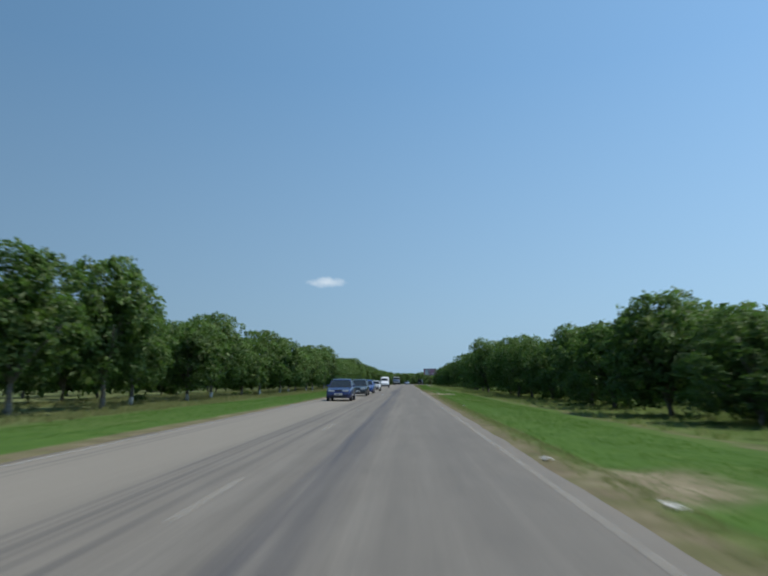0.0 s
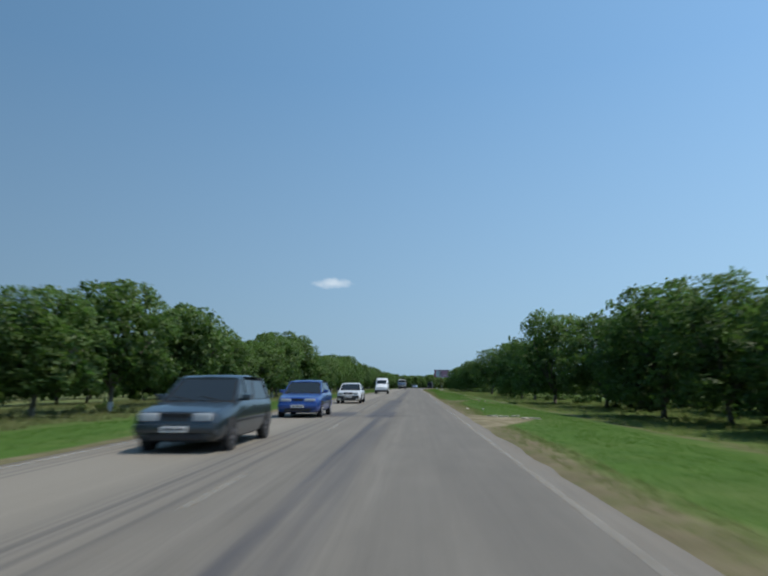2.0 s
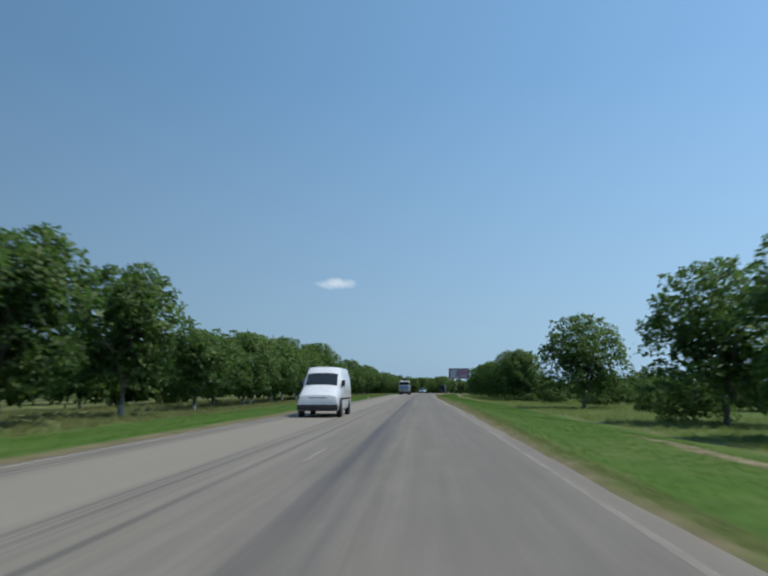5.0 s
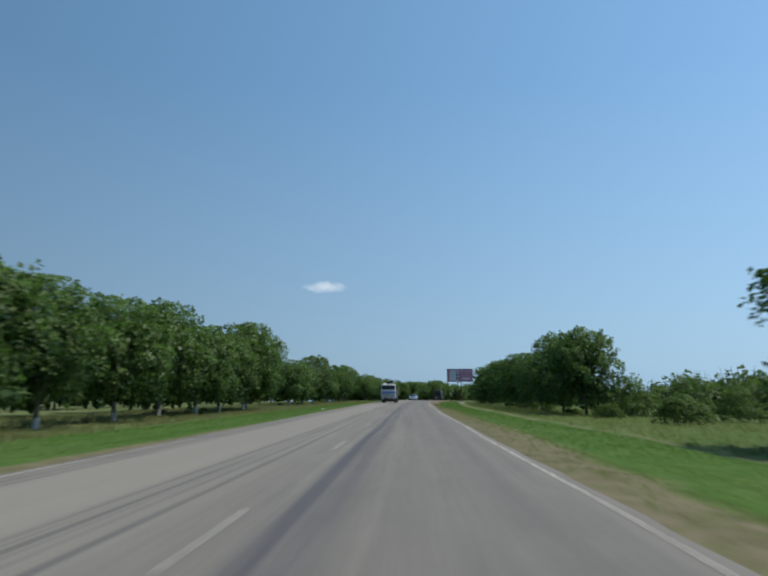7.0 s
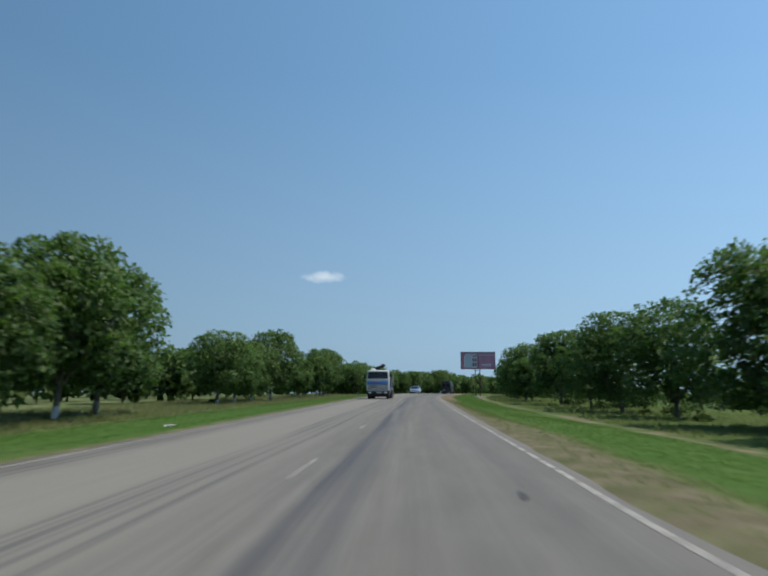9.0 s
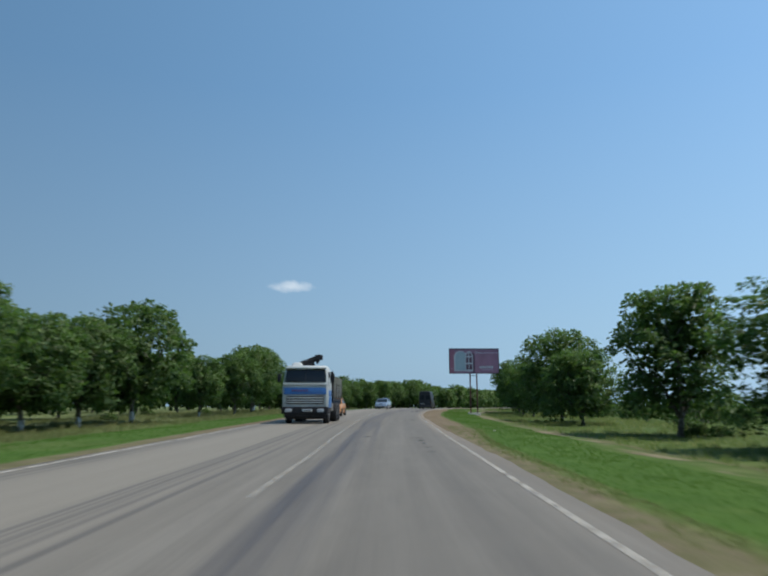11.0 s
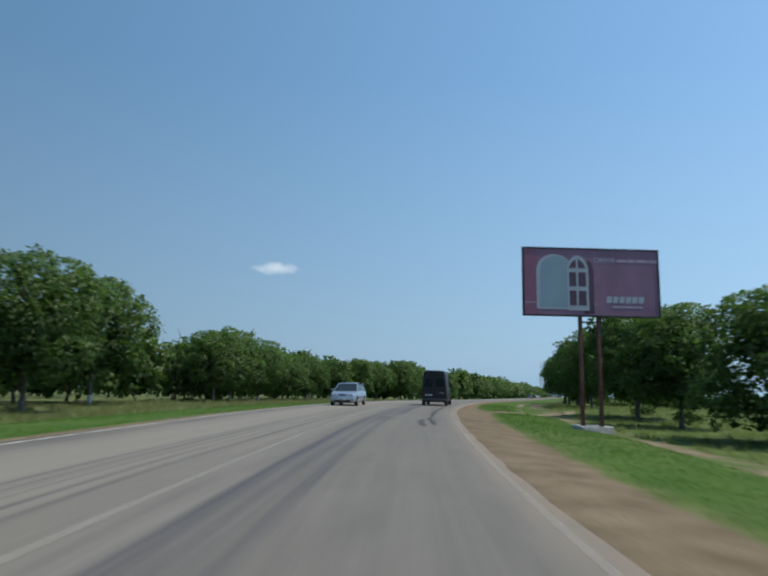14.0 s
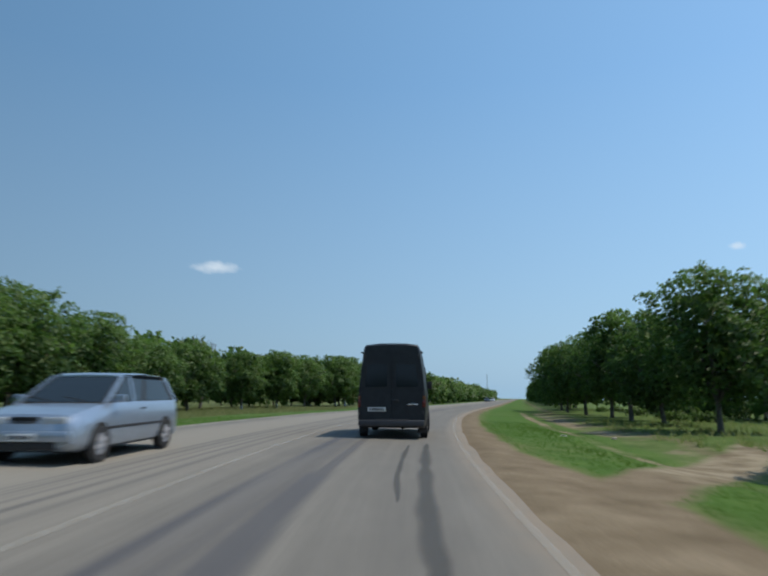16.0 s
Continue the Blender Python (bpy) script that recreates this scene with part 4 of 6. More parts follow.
# ---------------------------------------------------------------- vehicles
RUBBER = plain("tyre_rubber", (0.022, 0.022, 0.023), 0.85, vary=0.2, scale=14)
ALLOY = plain("alloy_rim", (0.45, 0.45, 0.47), 0.35, 0.3, scale=9)
STEEL_RIM = plain("painted_steel_rim", (0.12, 0.12, 0.125), 0.5, 0.3, scale=9)
TRIM = plain("black_plastic", (0.025, 0.025, 0.027), 0.6, vary=0.15, scale=10)
CHROME = plain("chrome", (0.7, 0.7, 0.71), 0.15, 1.0, vary=0.03)
PLATE = plain("white_plate", (0.72, 0.72, 0.70), 0.5, vary=0.04)
INK = plain("dark_ink", (0.03, 0.03, 0.035), 0.6)
RED_LENS = plain("red_lens", (0.13, 0.014, 0.012), 0.2, coat=0.5)
AMBER_LENS = plain("amber_lens", (0.16, 0.06, 0.02), 0.2, coat=0.5)
UNDER = plain("underbody", (0.02, 0.02, 0.02), 0.9, vary=0.2)


def glass_material(name, tint):
    m, nt, b = shader(name, 0.04)
    b.inputs["Base Color"].default_value = (*tint, 1)
    b.inputs["Specular IOR Level"].default_value = 0.42
    b.inputs["Coat Weight"].default_value = 0.08
    tc = nt.nodes.new("ShaderNodeTexCoord").outputs["Object"]
    nt.links.new(ramp(nt, tex(nt, tc, 2.5, 5), (0.3, (0.03,) * 3), (0.8, (0.14,) * 3)), b.inputs["Roughness"])
    return m


GLASS = glass_material("tinted_car_glass", (0.016, 0.02, 0.023))
DARK_GLASS = glass_material("blackened_glass", (0.012, 0.015, 0.02))
for n in DARK_GLASS.node_tree.nodes:
    if n.type == "BSDF_PRINCIPLED":
        n.inputs["Coat Weight"].default_value, n.inputs["Specular IOR Level"].default_value = 0.0, 0.35
LENS = glass_material("headlight_glass", (0.45, 0.47, 0.48))


def box(bm, size, centre, bevel=0.0, taper=(1.0, 1.0), segments=2):
    """A block with rounded edges; taper narrows its top in x and y."""
    r = bmesh.ops.create_cube(bm, size=1.0)
    for v in r["verts"]:
        k = (taper[0], taper[1]) if v.co.z > 0 else (1, 1)
        v.co = Vector((v.co.x * size[0] * k[0], v.co.y * size[1] * k[1], v.co.z * size[2])) + Vector(centre)
    if bevel:
        edges = {e for v in r["verts"] for e in v.link_edges}
        bmesh.ops.bevel(bm, geom=list(edges), offset=bevel, segments=segments, affect="EDGES", profile=0.6)
    return bm


def boxes(*items):
    bm = bmesh.new()
    for it in items:
        box(bm, *it)
    return bm


def loft(rings, cap=True):
    """A skin over rings of points."""
    bm = bmesh.new()
    vs = [[bm.verts.new(p) for p in ring] for ring in rings]
    n = len(vs[0])
    for a, b in zip(vs, vs[1:]):
        for k in range(n):
            bm.faces.new((a[k], a[(k + 1) % n], b[(k + 1) % n], b[k]))
    if cap:
        bm.faces.new(vs[0][::-1])
        bm.faces.new(vs[-1])
    bmesh.ops.recalc_face_normals(bm, faces=bm.faces)
    return bm


def section(y, low, mid, top, w_low, w_mid, w_top, crown=0.03, lean=0.0):
    """A closed cross-section of a car body at the length y: sill, waist, shoulder, crowned top."""
    half = [(w_low * 0.9, low), (w_low, low + 0.05), (w_mid, low + (mid - low) * 0.45), (w_mid, mid), (w_mid * 0.6 + w_top * 0.4, mid + (top - mid) * 0.75),
            (w_top, top), (w_top * 0.55, top + crown * 0.75), (0, top + crown)]
    pts = [(x, z) for x, z in half] + [(-x, z) for x, z in half[-2::-1]]
    return [Vector((x, y + lean * (z - low), z)) for x, z in pts]


def wheel(parent, x, y, r, w, rim_mat):
    """A tyre with its tread and a dished rim with spokes."""
    bm = bmesh.new()
    prof = [(-0.5, 0.62), (-0.5, 0.93), (-0.36, 1.0), (0.36, 1.0), (0.5, 0.93), (0.5, 0.62)]
    n = 28
    rings = [[bm.verts.new((x + a * w, y + r * b * math.cos(k * 2 * math.pi / n), r + r * b * math.sin(k * 2 * math.pi / n))) for a, b in prof] for k in range(n)]
    for k in range(n):
        for j in range(len(prof)):
            j2 = (j + 1) % len(prof)
            bm.faces.new((rings[k][j], rings[k][j2], rings[(k + 1) % n][j2], rings[(k + 1) % n][j]))
    bmesh.ops.recalc_face_normals(bm, faces=bm.faces)
    holder = part("wheel", bm, RUBBER, parent)
    side = 1 if x > 0 else -1
    bm = bmesh.new()
    xo = x + side * w * 0.47
    c = [bm.verts.new((xo, y + r * 0.63 * math.cos(k * 2 * math.pi / n), r + r * 0.63 * math.sin(k * 2 * math.pi / n))) for k in range(n)]
    c2 = [bm.verts.new((xo - side * 0.006, y + r * 0.52 * math.cos(k * 2 * math.pi / n), r + r * 0.52 * math.sin(k * 2 * math.pi / n))) for k in range(n)]
    for k in range(n):
        bm.faces.new((c[k], c[(k + 1) % n], c2[(k + 1) % n], c2[k]))
    bm.faces.new(c2)
    for k in range(6):
        a = k * math.pi / 3
        m = Matrix.Translation((xo, y, r)) @ Matrix.Rotation(a, 4, "X") @ Matrix.Translation((-side * 0.005, 0, r * 0.29))
        e = bmesh.ops.create_cube(bm, size=1.0)
        for v in e["verts"]:
            v.co = m @ Vector((v.co.x * 0.05, v.co.y * r * 0.13, v.co.z * r * 0.58))
    bmesh.ops.recalc_face_normals(bm, faces=bm.faces)
    part("rim", bm, rim_mat, holder, "spoked metal rim")


def car(name, label, paint, m, L, W, H, hood, cowl, screen, roof_front, roof_rear, tail_y, tail, rim=ALLOY, bumper=None, lamps="wide", estate=False, rack=False, group="cars on the road"):
    """A passenger car, nose towards +y: heights of nose, cowl and tail, and lengths of screen base, roof and tail from the middle."""
    ob = thing(name, label, "car", m, group)
    w = W / 2
    f, b, low = L / 2, -L / 2, 0.20
    rings = [section(f - 0.02, low + 0.1, 0.42, hood - 0.16, w * 0.80, w * 0.86, w * 0.76, 0.01),
             section(f - 0.10, low + 0.03, 0.50, hood - 0.05, w * 0.88, w * 0.93, w * 0.82, 0.02),
             section(f - 0.35, low, 0.55, hood, w * 0.93, w * 0.98, w * 0.86, 0.03),
             section(screen + 0.25, low, 0.60, cowl - 0.04, w * 0.95, w, w * 0.88, 0.035),
             section(screen - 0.15, low, 0.62, cowl, w * 0.95, w, w * 0.93, 0.0),
             section(0, low, 0.62, cowl + 0.01, w * 0.95, w, w * 0.93, 0.0),
             section(tail_y + 0.05, low, 0.62, max(cowl, tail), w * 0.95, w, w * 0.92, 0.0),
             section(b + 0.25, low + 0.02, 0.60, tail, w * 0.93, w * 0.98, w * 0.87, 0.02),
             section(b + 0.06, low + 0.06, 0.55, tail - 0.04, w * 0.9, w * 0.94, w * 0.83, 0.01),
             section(b, low + 0.12, 0.5, tail - 0.14, w * 0.82, w * 0.88, w * 0.76, 0.0)]
    body = part("body", loft(rings), paint, ob)
    # glazed cabin, narrowing upwards, under a painted roof
    rt = H - 0.05
    bm = bmesh.new()
    wb, wt = w * 0.91, w * 0.735
    lo = [Vector((wb, screen, cowl - 0.02)), Vector((wb, tail_y, max(cowl, tail) - 0.02)), Vector((-wb, tail_y, max(cowl, tail) - 0.02)), Vector((-wb, screen, cowl - 0.02))]
    hi = [Vector((wt, roof_front, rt)), Vector((wt, roof_rear, rt - 0.02)), Vector((-wt, roof_rear, rt - 0.02)), Vector((-wt, roof_front, rt))]
    lv, hv = [bm.verts.new(p) for p in lo], [bm.verts.new(p) for p in hi]
    for k in range(4):
        bm.faces.new((lv[k], lv[(k + 1) % 4], hv[(k + 1) % 4], hv[k]))
    bm.faces.new(hv)
    bmesh.ops.recalc_face_normals(bm, faces=bm.faces)
    bmesh.ops.bevel(bm, geom=list(bm.edges), offset=0.05, segments=2, affect="EDGES")
    part("cabin", bm, UNDER, body)

    def pane(name, corners, label):
        """A thin pane over one side of the cabin, set in from its edges."""
        mid = sum(corners, Vector()) / 4
        nrm = (corners[1] - corners[0]).cross(corners[3] - corners[0]).normalized()
        if nrm.dot(mid - Vector((0, 0, 0.9))) < 0:
            nrm = -nrm
        part(name, loft([[c + nrm * o for c in corners] for o in (-0.01, 0.006)]), GLASS, body, label, True)

    def between(a, b, c, d, u0, u1, v0, v1):
        return [a.lerp(b, u).lerp(d.lerp(c, u), t) for u, t in ((u0, v0), (u1, v0), (u1, v1), (u0, v1))]
    pane("windscreen", between(lo[3], lo[0], hi[0], hi[3], 0.05, 0.95, 0.06, 0.93), "dark windscreen")
    pane("rear_window", between(lo[1], lo[2], hi[2], hi[1], 0.07, 0.93, 0.08, 0.90), "dark rear window")
    for p0, p1, p2, p3 in ((lo[0], lo[1], hi[1], hi[0]), (lo[3], lo[2], hi[2], hi[3])):
        pane("side_window", between(p0, p1, p2, p3, 0.07, 0.46, 0.07, 0.90), "dark side window")
        pane("side_window", between(p0, p1, p2, p3, 0.51, 0.93, 0.07, 0.90), "dark side window")
    rr = []
    for y, z, k in ((roof_front + 0.06, rt - 0.035, 0.74), (roof_front - 0.08, rt + 0.01, 0.745), ((roof_front + roof_rear) / 2, rt + 0.03, 0.75), (roof_rear + 0.1, rt, 0.74), (roof_rear - 0.06, rt - 0.05, 0.735)):
        rr.append([Vector((x * w * k, y, z + dz)) for x, dz in ((-1, 0), (-0.85, 0.03), (0, 0.045), (0.85, 0.03), (1, 0), (0.9, -0.02), (-0.9, -0.02))])
    part("roof", loft(rr), paint, body)
    # pillars
    for sx in (-1, 1):
        for (y0, y1, z0, th) in ((screen + 0.02, roof_front, cowl, 0.075), (0.02, -0.02, cowl, 0.07), (tail_y, roof_rear, max(cowl, tail), 0.10)):
            p0, p1 = Vector((sx * wb * 1.002, y0, z0 - 0.03)), Vector((sx * wt * 1.01, y1, rt))
            rg = [[p + Vector((dx, dy, 0)) for dx, dy in ((-0.02, -th / 2), (0.02, -th / 2), (0.02, th / 2), (-0.02, th / 2))] for p in (p0, p1)]
            part("pillar", loft(rg), paint, body)
    # bumpers, lamps, grille, plate
    bcol = bumper or paint
    part("front_bumper", boxes(((W * 0.90, 0.16, 0.17), (0, f - 0.03, 0.46), 0.05)), bcol, ob)
    part("rear_bumper", boxes(((W * 0.90, 0.16, 0.18), (0, b + 0.03, 0.48), 0.05)), bcol, ob)
    part("air_intake", boxes(((W * 0.62, 0.06, 0.12), (0, f - 0.02, 0.31), 0.02)), TRIM, ob)
    zl = hood - 0.13
    lw = {"wide": 0.36, "square": 0.30, "slim": 0.42}[lamps]
    lh = {"wide": 0.15, "square": 0.17, "slim": 0.11}[lamps]
    for sx in (-1, 1):
        part("headlight", boxes(((lw, 0.10, lh), (sx * (w * 0.80 - lw / 2), f - 0.055, zl), 0.025)), LENS, ob, "clear headlight")
        part("tail_light", boxes(((0.26, 0.06, 0.2), (sx * (w * 0.72), b + 0.03, tail - 0.2), 0.02)), RED_LENS, ob, "red tail light")
        mir = boxes(((0.19, 0.10, 0.13), (sx * (w + 0.06), screen - 0.28, cowl + 0.08), 0.03), ((0.10, 0.05, 0.05), (sx * (w - 0.04), screen - 0.26, cowl + 0.04), 0.01))
        part("mirror", mir, bcol if bumper else paint, ob)
        part("side_strip", boxes(((0.02, (f - b) * 0.62, 0.05), (sx * (w - 0.002), 0, 0.55), 0.008)), TRIM, ob)
        part("door_handle", boxes(((0.03, 0.16, 0.03), (sx * (w * 0.985), -0.32, cowl - 0.12), 0.008)), TRIM, ob)
        for wy in (f - 0.82, b + 0.80):
            # flat near-black disc on the body stands in for the shaded wheel hollow
            bm = bmesh.new()
            bmesh.ops.create_cone(bm, cap_ends=True, segments=24, radius1=0.345, radius2=0.345, depth=0.05, matrix=Matrix.Translation((sx * (w - 0.021), wy, 0.31)) @ Matrix.Rotation(math.pi / 2, 4, "Y"))
            part("wheel_arch", bm, UNDER, body)
            wheel(ob, sx * (w - 0.075), wy, 0.30, 0.19, rim)
    gr = boxes(*[((W * 0.90 * 0.8 - 2 * lw, 0.05, 0.018), (0, f - 0.03, zl - lh / 2 + 0.02 + k * lh / 4), 0.004) for k in range(4)], ((W * 0.72 - 2 * lw + 0.06, 0.03, lh), (0, f - 0.05, zl), 0.005))
    part("grille", gr, TRIM, ob)
    if bumper is CHROME:
        # upper box is the grille panel, lower one a painted-in shade below the bumper
        part("front_panel", boxes(((W * 0.84, 0.05, 0.27), (0, f - 0.045, zl - 0.05), 0.015), ((W * 0.84, 0.05, 0.16), (0, f - 0.05, 0.34), 0.02)), TRIM, ob, "dark grille panel between the lamps, shade strip below the bumper")
    pl = part("number_plate", boxes(((0.50, 0.015, 0.11), (0, f + 0.052, 0.45), 0.004)), PLATE, ob)
    part("plate_bars", boxes(*[((0.045, 0.006, 0.06), (-0.17 + 0.068 * k, f + 0.061, 0.45)) for k in range(6)]), INK, pl)
    for sx in (-0.35, 0.25):
        bm = bmesh.new()
        tube(bm, [Vector((sx - 0.1, screen + 0.04, cowl + 0.03)), Vector((sx + 0.35, screen - 0.06, cowl + 0.11))], [0.012, 0.008], 5)
        part("wiper", bm, TRIM, ob)
    part("floor_pan", boxes(((W * 0.84, L * 0.86, 0.10), (0, 0, 0.24), 0.02)), UNDER, ob)
    if rack:
        bars = [((W * 0.7, 0.03, 0.03), (0, y, H + 0.07), 0.006) for y in (roof_front - 0.15, (roof_front + roof_rear) / 2, roof_rear + 0.15)]
        bars += [((0.03, abs(roof_front - roof_rear) - 0.2, 0.03), (sx * W * 0.34, (roof_front + roof_rear) / 2, H + 0.11), 0.006) for sx in (-1, 0, 1)]
        bars += [((0.03, 0.03, 0.10), (sx * W * 0.34, y, H + 0.03), 0) for sx in (-1, 1) for y in (roof_front - 0.15, roof_rear + 0.15)]
        part("roof_rack", boxes(*bars), TRIM, ob, "dark metal roof rack")
    return ob


ONCOMING = 180
BLUE = plain("blue_car_paint", (0.011, 0.025, 0.115), 0.3, 0.2, coat=0.8)
BRIGHT_BLUE = plain("bright_blue_car_paint", (0.014, 0.06, 0.27), 0.3, 0.2, coat=0.8)
SLATE = plain("dark_slate_car_paint", (0.03, 0.042, 0.052), 0.3, 0.4, coat=0.8)
WHITE = plain("white_car_paint", (0.66, 0.68, 0.70), 0.35, coat=0.6)
ORANGE = plain("faded_orange_car_paint", (0.55, 0.24, 0.06), 0.4, coat=0.4, vary=0.1)
SILVER = plain("silver_car_paint", (0.36, 0.42, 0.50), 0.3, 0.6, coat=0.8)


def lane(s, v, turn=ONCOMING):
    """A pose on the asphalt, tilted with its banking."""
    m = turned(s, v, 0.02, turn)
    t = math.degrees(math.atan(bank(s))) * (-1 if turn else 1)
    return m @ pose(0, 0, 0, 0, -t, 0)


car("hatchback", "blue hatchback on the oncoming lane", BLUE, lane(44.2, -4.28), 4.0, 1.67, 1.45, 0.80, 0.92, 0.85, 0.10, -1.35, -1.75, 0.94, lamps="slim")
car("estate_car", "dark slate estate car on the oncoming lane", SLATE, lane(58.9, -4.2), 4.5, 1.72, 1.48, 0.80, 0.93, 0.95, 0.15, -1.75, -2.05, 0.93, rim=STEEL_RIM)
car("hatchback", "bright blue hatchback on the oncoming lane", BRIGHT_BLUE, lane(71.8, -4.3), 4.1, 1.70, 1.46, 0.82, 0.94, 0.95, 0.20, -1.40, -1.85, 0.96, lamps="slim")
car("saloon_car", "boxy white saloon car on the oncoming lane", WHITE, lane(91.5, -4.35), 4.3, 1.68, 1.41, 0.82, 0.92, 0.80, 0.15, -1.00, -1.45, 0.95, rim=STEEL_RIM, bumper=TRIM, lamps="square")
car("saloon_car", "faded orange saloon car with a roof rack", ORANGE, lane(280.6, -5.0), 4.1, 1.62, 1.48, 0.86, 0.97, 0.75, 0.20, -0.85, -1.25, 0.94, rim=STEEL_RIM, bumper=CHROME, lamps="square", rack=True)
car("estate_car", "silver estate car on the oncoming lane", SILVER, lane(321.3, -5.2), 4.45, 1.76, 1.52, 0.84, 0.97, 1.15, 0.25, -1.75, -2.08, 0.98, lamps="slim")
car("saloon_car", "small white car far down the road", WHITE, lane(585, -4.4), 4.2, 1.66, 1.42, 0.82, 0.93, 0.80, 0.15, -1.0, -1.45, 0.95)


car("hatchback", "small dark car far down the road", SLATE, lane(535, -4.4), 4.0, 1.66, 1.45, 0.82, 0.94, 0.9, 0.15, -1.35, -1.75, 0.95, rim=STEEL_RIM)


def panel_van(name, label, paint, m, high, L, W, trim_plate=True, pale=False):
    """A tall van, nose towards +y, with two rear doors."""
    ob = thing(name, label, "van", m, "vans on the road")
    w, f, b = W / 2, L / 2, -L / 2

    def ring(y, low, top, kb=1.0, kt=0.80):
        half = [(w * 0.93 * kb, low), (w * 0.985 * kb, low + 0.08), (w * kb, 0.85), (w * 0.985 * kb, 1.25), (w * 0.93 * kb, 1.8), (w * (0.5 * 0.90 + 0.5 * kt) * kb, top - 0.28), (w * kt * kb, top - 0.07),
                (w * (kt - 0.06) * kb, top - 0.01), (w * 0.4 * kb, top + 0.03), (0, top + 0.035)]
        pts = half + [(-x, z) for x, z in half[-2::-1]]
        return [Vector((x, y, z)) for x, z in pts]

    def nose(y, low, top):
        half = [(w * 0.88, low), (w * 0.92, low + 0.08), (w * 0.94, low + (top - low) * 0.3), (w * 0.94, low + (top - low) * 0.45), (w * 0.92, low + (top - low) * 0.6), (w * 0.9, low + (top - low) * 0.75), (w * 0.84, top - 0.07),
                (w * 0.78, top - 0.02), (w * 0.4, top + 0.02), (0, top + 0.025)]
        return [Vector((x, y, z)) for x, z in half + [(-x, z) for x, z in half[-2::-1]]]
    rings = [ring(b + 0.10, 0.34, high - 0.06, 0.97, 0.80), ring(b + 0.16, 0.32, high - 0.02, 0.985, 0.81), ring(b + 0.4, 0.30, high), ring(0.4, 0.30, high), ring(f - 2.0, 0.30, high - 0.04), ring(f - 1.75, 0.30, high - 0.22),
             nose(f - 1.0, 0.30, 1.42), nose(f - 0.35, 0.28, 1.18), nose(f - 0.05, 0.32, 0.98), nose(f, 0.38, 0.80)]
    body = part("body", loft(rings), paint, ob)
    # sloping windscreen that follows the body's curve
    cols = ((-0.76, -0.03, -0.045), (-0.40, 0.02, -0.005), (0.0, 0.025, 0.0), (0.40, 0.02, -0.005), (0.76, -0.03, -0.045))
    low_edge = [Vector((w * x, f - 1.0, 1.42 + dl)) for x, dl, du in cols]
    top_edge = [Vector((w * x * 0.96, f - 1.75, high - 0.185 + du)) for x, dl, du in cols]
    out = Vector((0, high - 1.6, 0.75)).normalized()
    bm = bmesh.new()
    grid = [[[bm.verts.new(p.lerp(q, t) + out * o) for p, q in zip(low_edge, top_edge)] for t in (0.05, 0.45, 0.84)] for o in (0.004, 0.024)]
    for lay in grid:
        for r0, r1 in zip(lay, lay[1:]):
            for k in range(4):
                bm.faces.new((r0[k], r0[k + 1], r1[k + 1], r1[k]))
    rims = [[lay[0][k] for k in range(5)] + [lay[1][4]] + [lay[2][k] for k in (4, 3, 2, 1, 0)] + [lay[1][0]] for lay in grid]
    for k in range(12):
        bm.faces.new((rims[0][k], rims[0][(k + 1) % 12], rims[1][(k + 1) % 12], rims[1][k]))
    bmesh.ops.recalc_face_normals(bm, faces=bm.faces)
    part("windscreen", bm, GLASS, body, "dark windscreen")
    # rear doors: two leaves with a window each, hinges, handle, lamps
    for sx in (-1, 1):
        rg = []
        for y in (b + 0.085, b + 0.115):
            rg.append([Vector((x, y + 0.028 * max(0, z - 1.2), z)) for x, z in ((sx * 0.012, 0.56), (sx * w * 0.86, 0.56), (sx * w * 0.90, 0.9), (sx * w * 0.86, 1.5), (sx * w * 0.74, high - 0.30), (sx * w * 0.69, high - 0.22), (sx * 0.012, high - 0.20))])
        door = part("rear_door", loft(rg), paint, body)
        win = []
        for y in (b + 0.075, b + 0.10):
            win.append([Vector((x, y + 0.028 * max(0, z - 1.2), z)) for x, z in ((sx * 0.13, 1.50), (sx * 0.17, 1.46), (sx * w * 0.74, 1.46), (sx * w * 0.77, 1.52), (sx * w * 0.70, high - 0.58), (sx * w * 0.66, high - 0.54), (sx * 0.17, high - 0.54), (sx * 0.13, high - 0.58))])
        part("window", loft(win), DARK_GLASS, door, "dark rear window")
        for z in (0.72, 1.30, high - 0.36):
            bm = bmesh.new()
            bmesh.ops.create_cone(bm, cap_ends=True, segments=10, radius1=0.022, radius2=0.022, depth=0.11, matrix=Matrix.Translation((sx * w * (0.915 if z < 2 else 0.78), b + 0.075, z)))
            part("hinge", bm, TRIM, door)
        lamp = part("tail_light", boxes(((0.09, 0.10, 0.22), (sx * w * 0.935, b + 0.10, 1.00), 0.02)), RED_LENS, ob, "red tail light")
        part("indicator", boxes(((0.085, 0.09, 0.10), (sx * w * 0.936, b + 0.096, 1.16), 0.018)), AMBER_LENS, lamp, "amber indicator")
        part("roof_bracket", boxes(((0.07, 0.10, 0.05), (sx * w * 0.875, b + 0.30, high - 0.24), 0.012)), TRIM, ob)
        part("mirror", boxes(((0.16, 0.10, 0.26), (sx * (w + 0.04), f - 1.25, 1.55), 0.03), ((0.16, 0.04, 0.04), (sx * (w - 0.03), f - 1.22, 1.5), 0.01)), TRIM, ob)
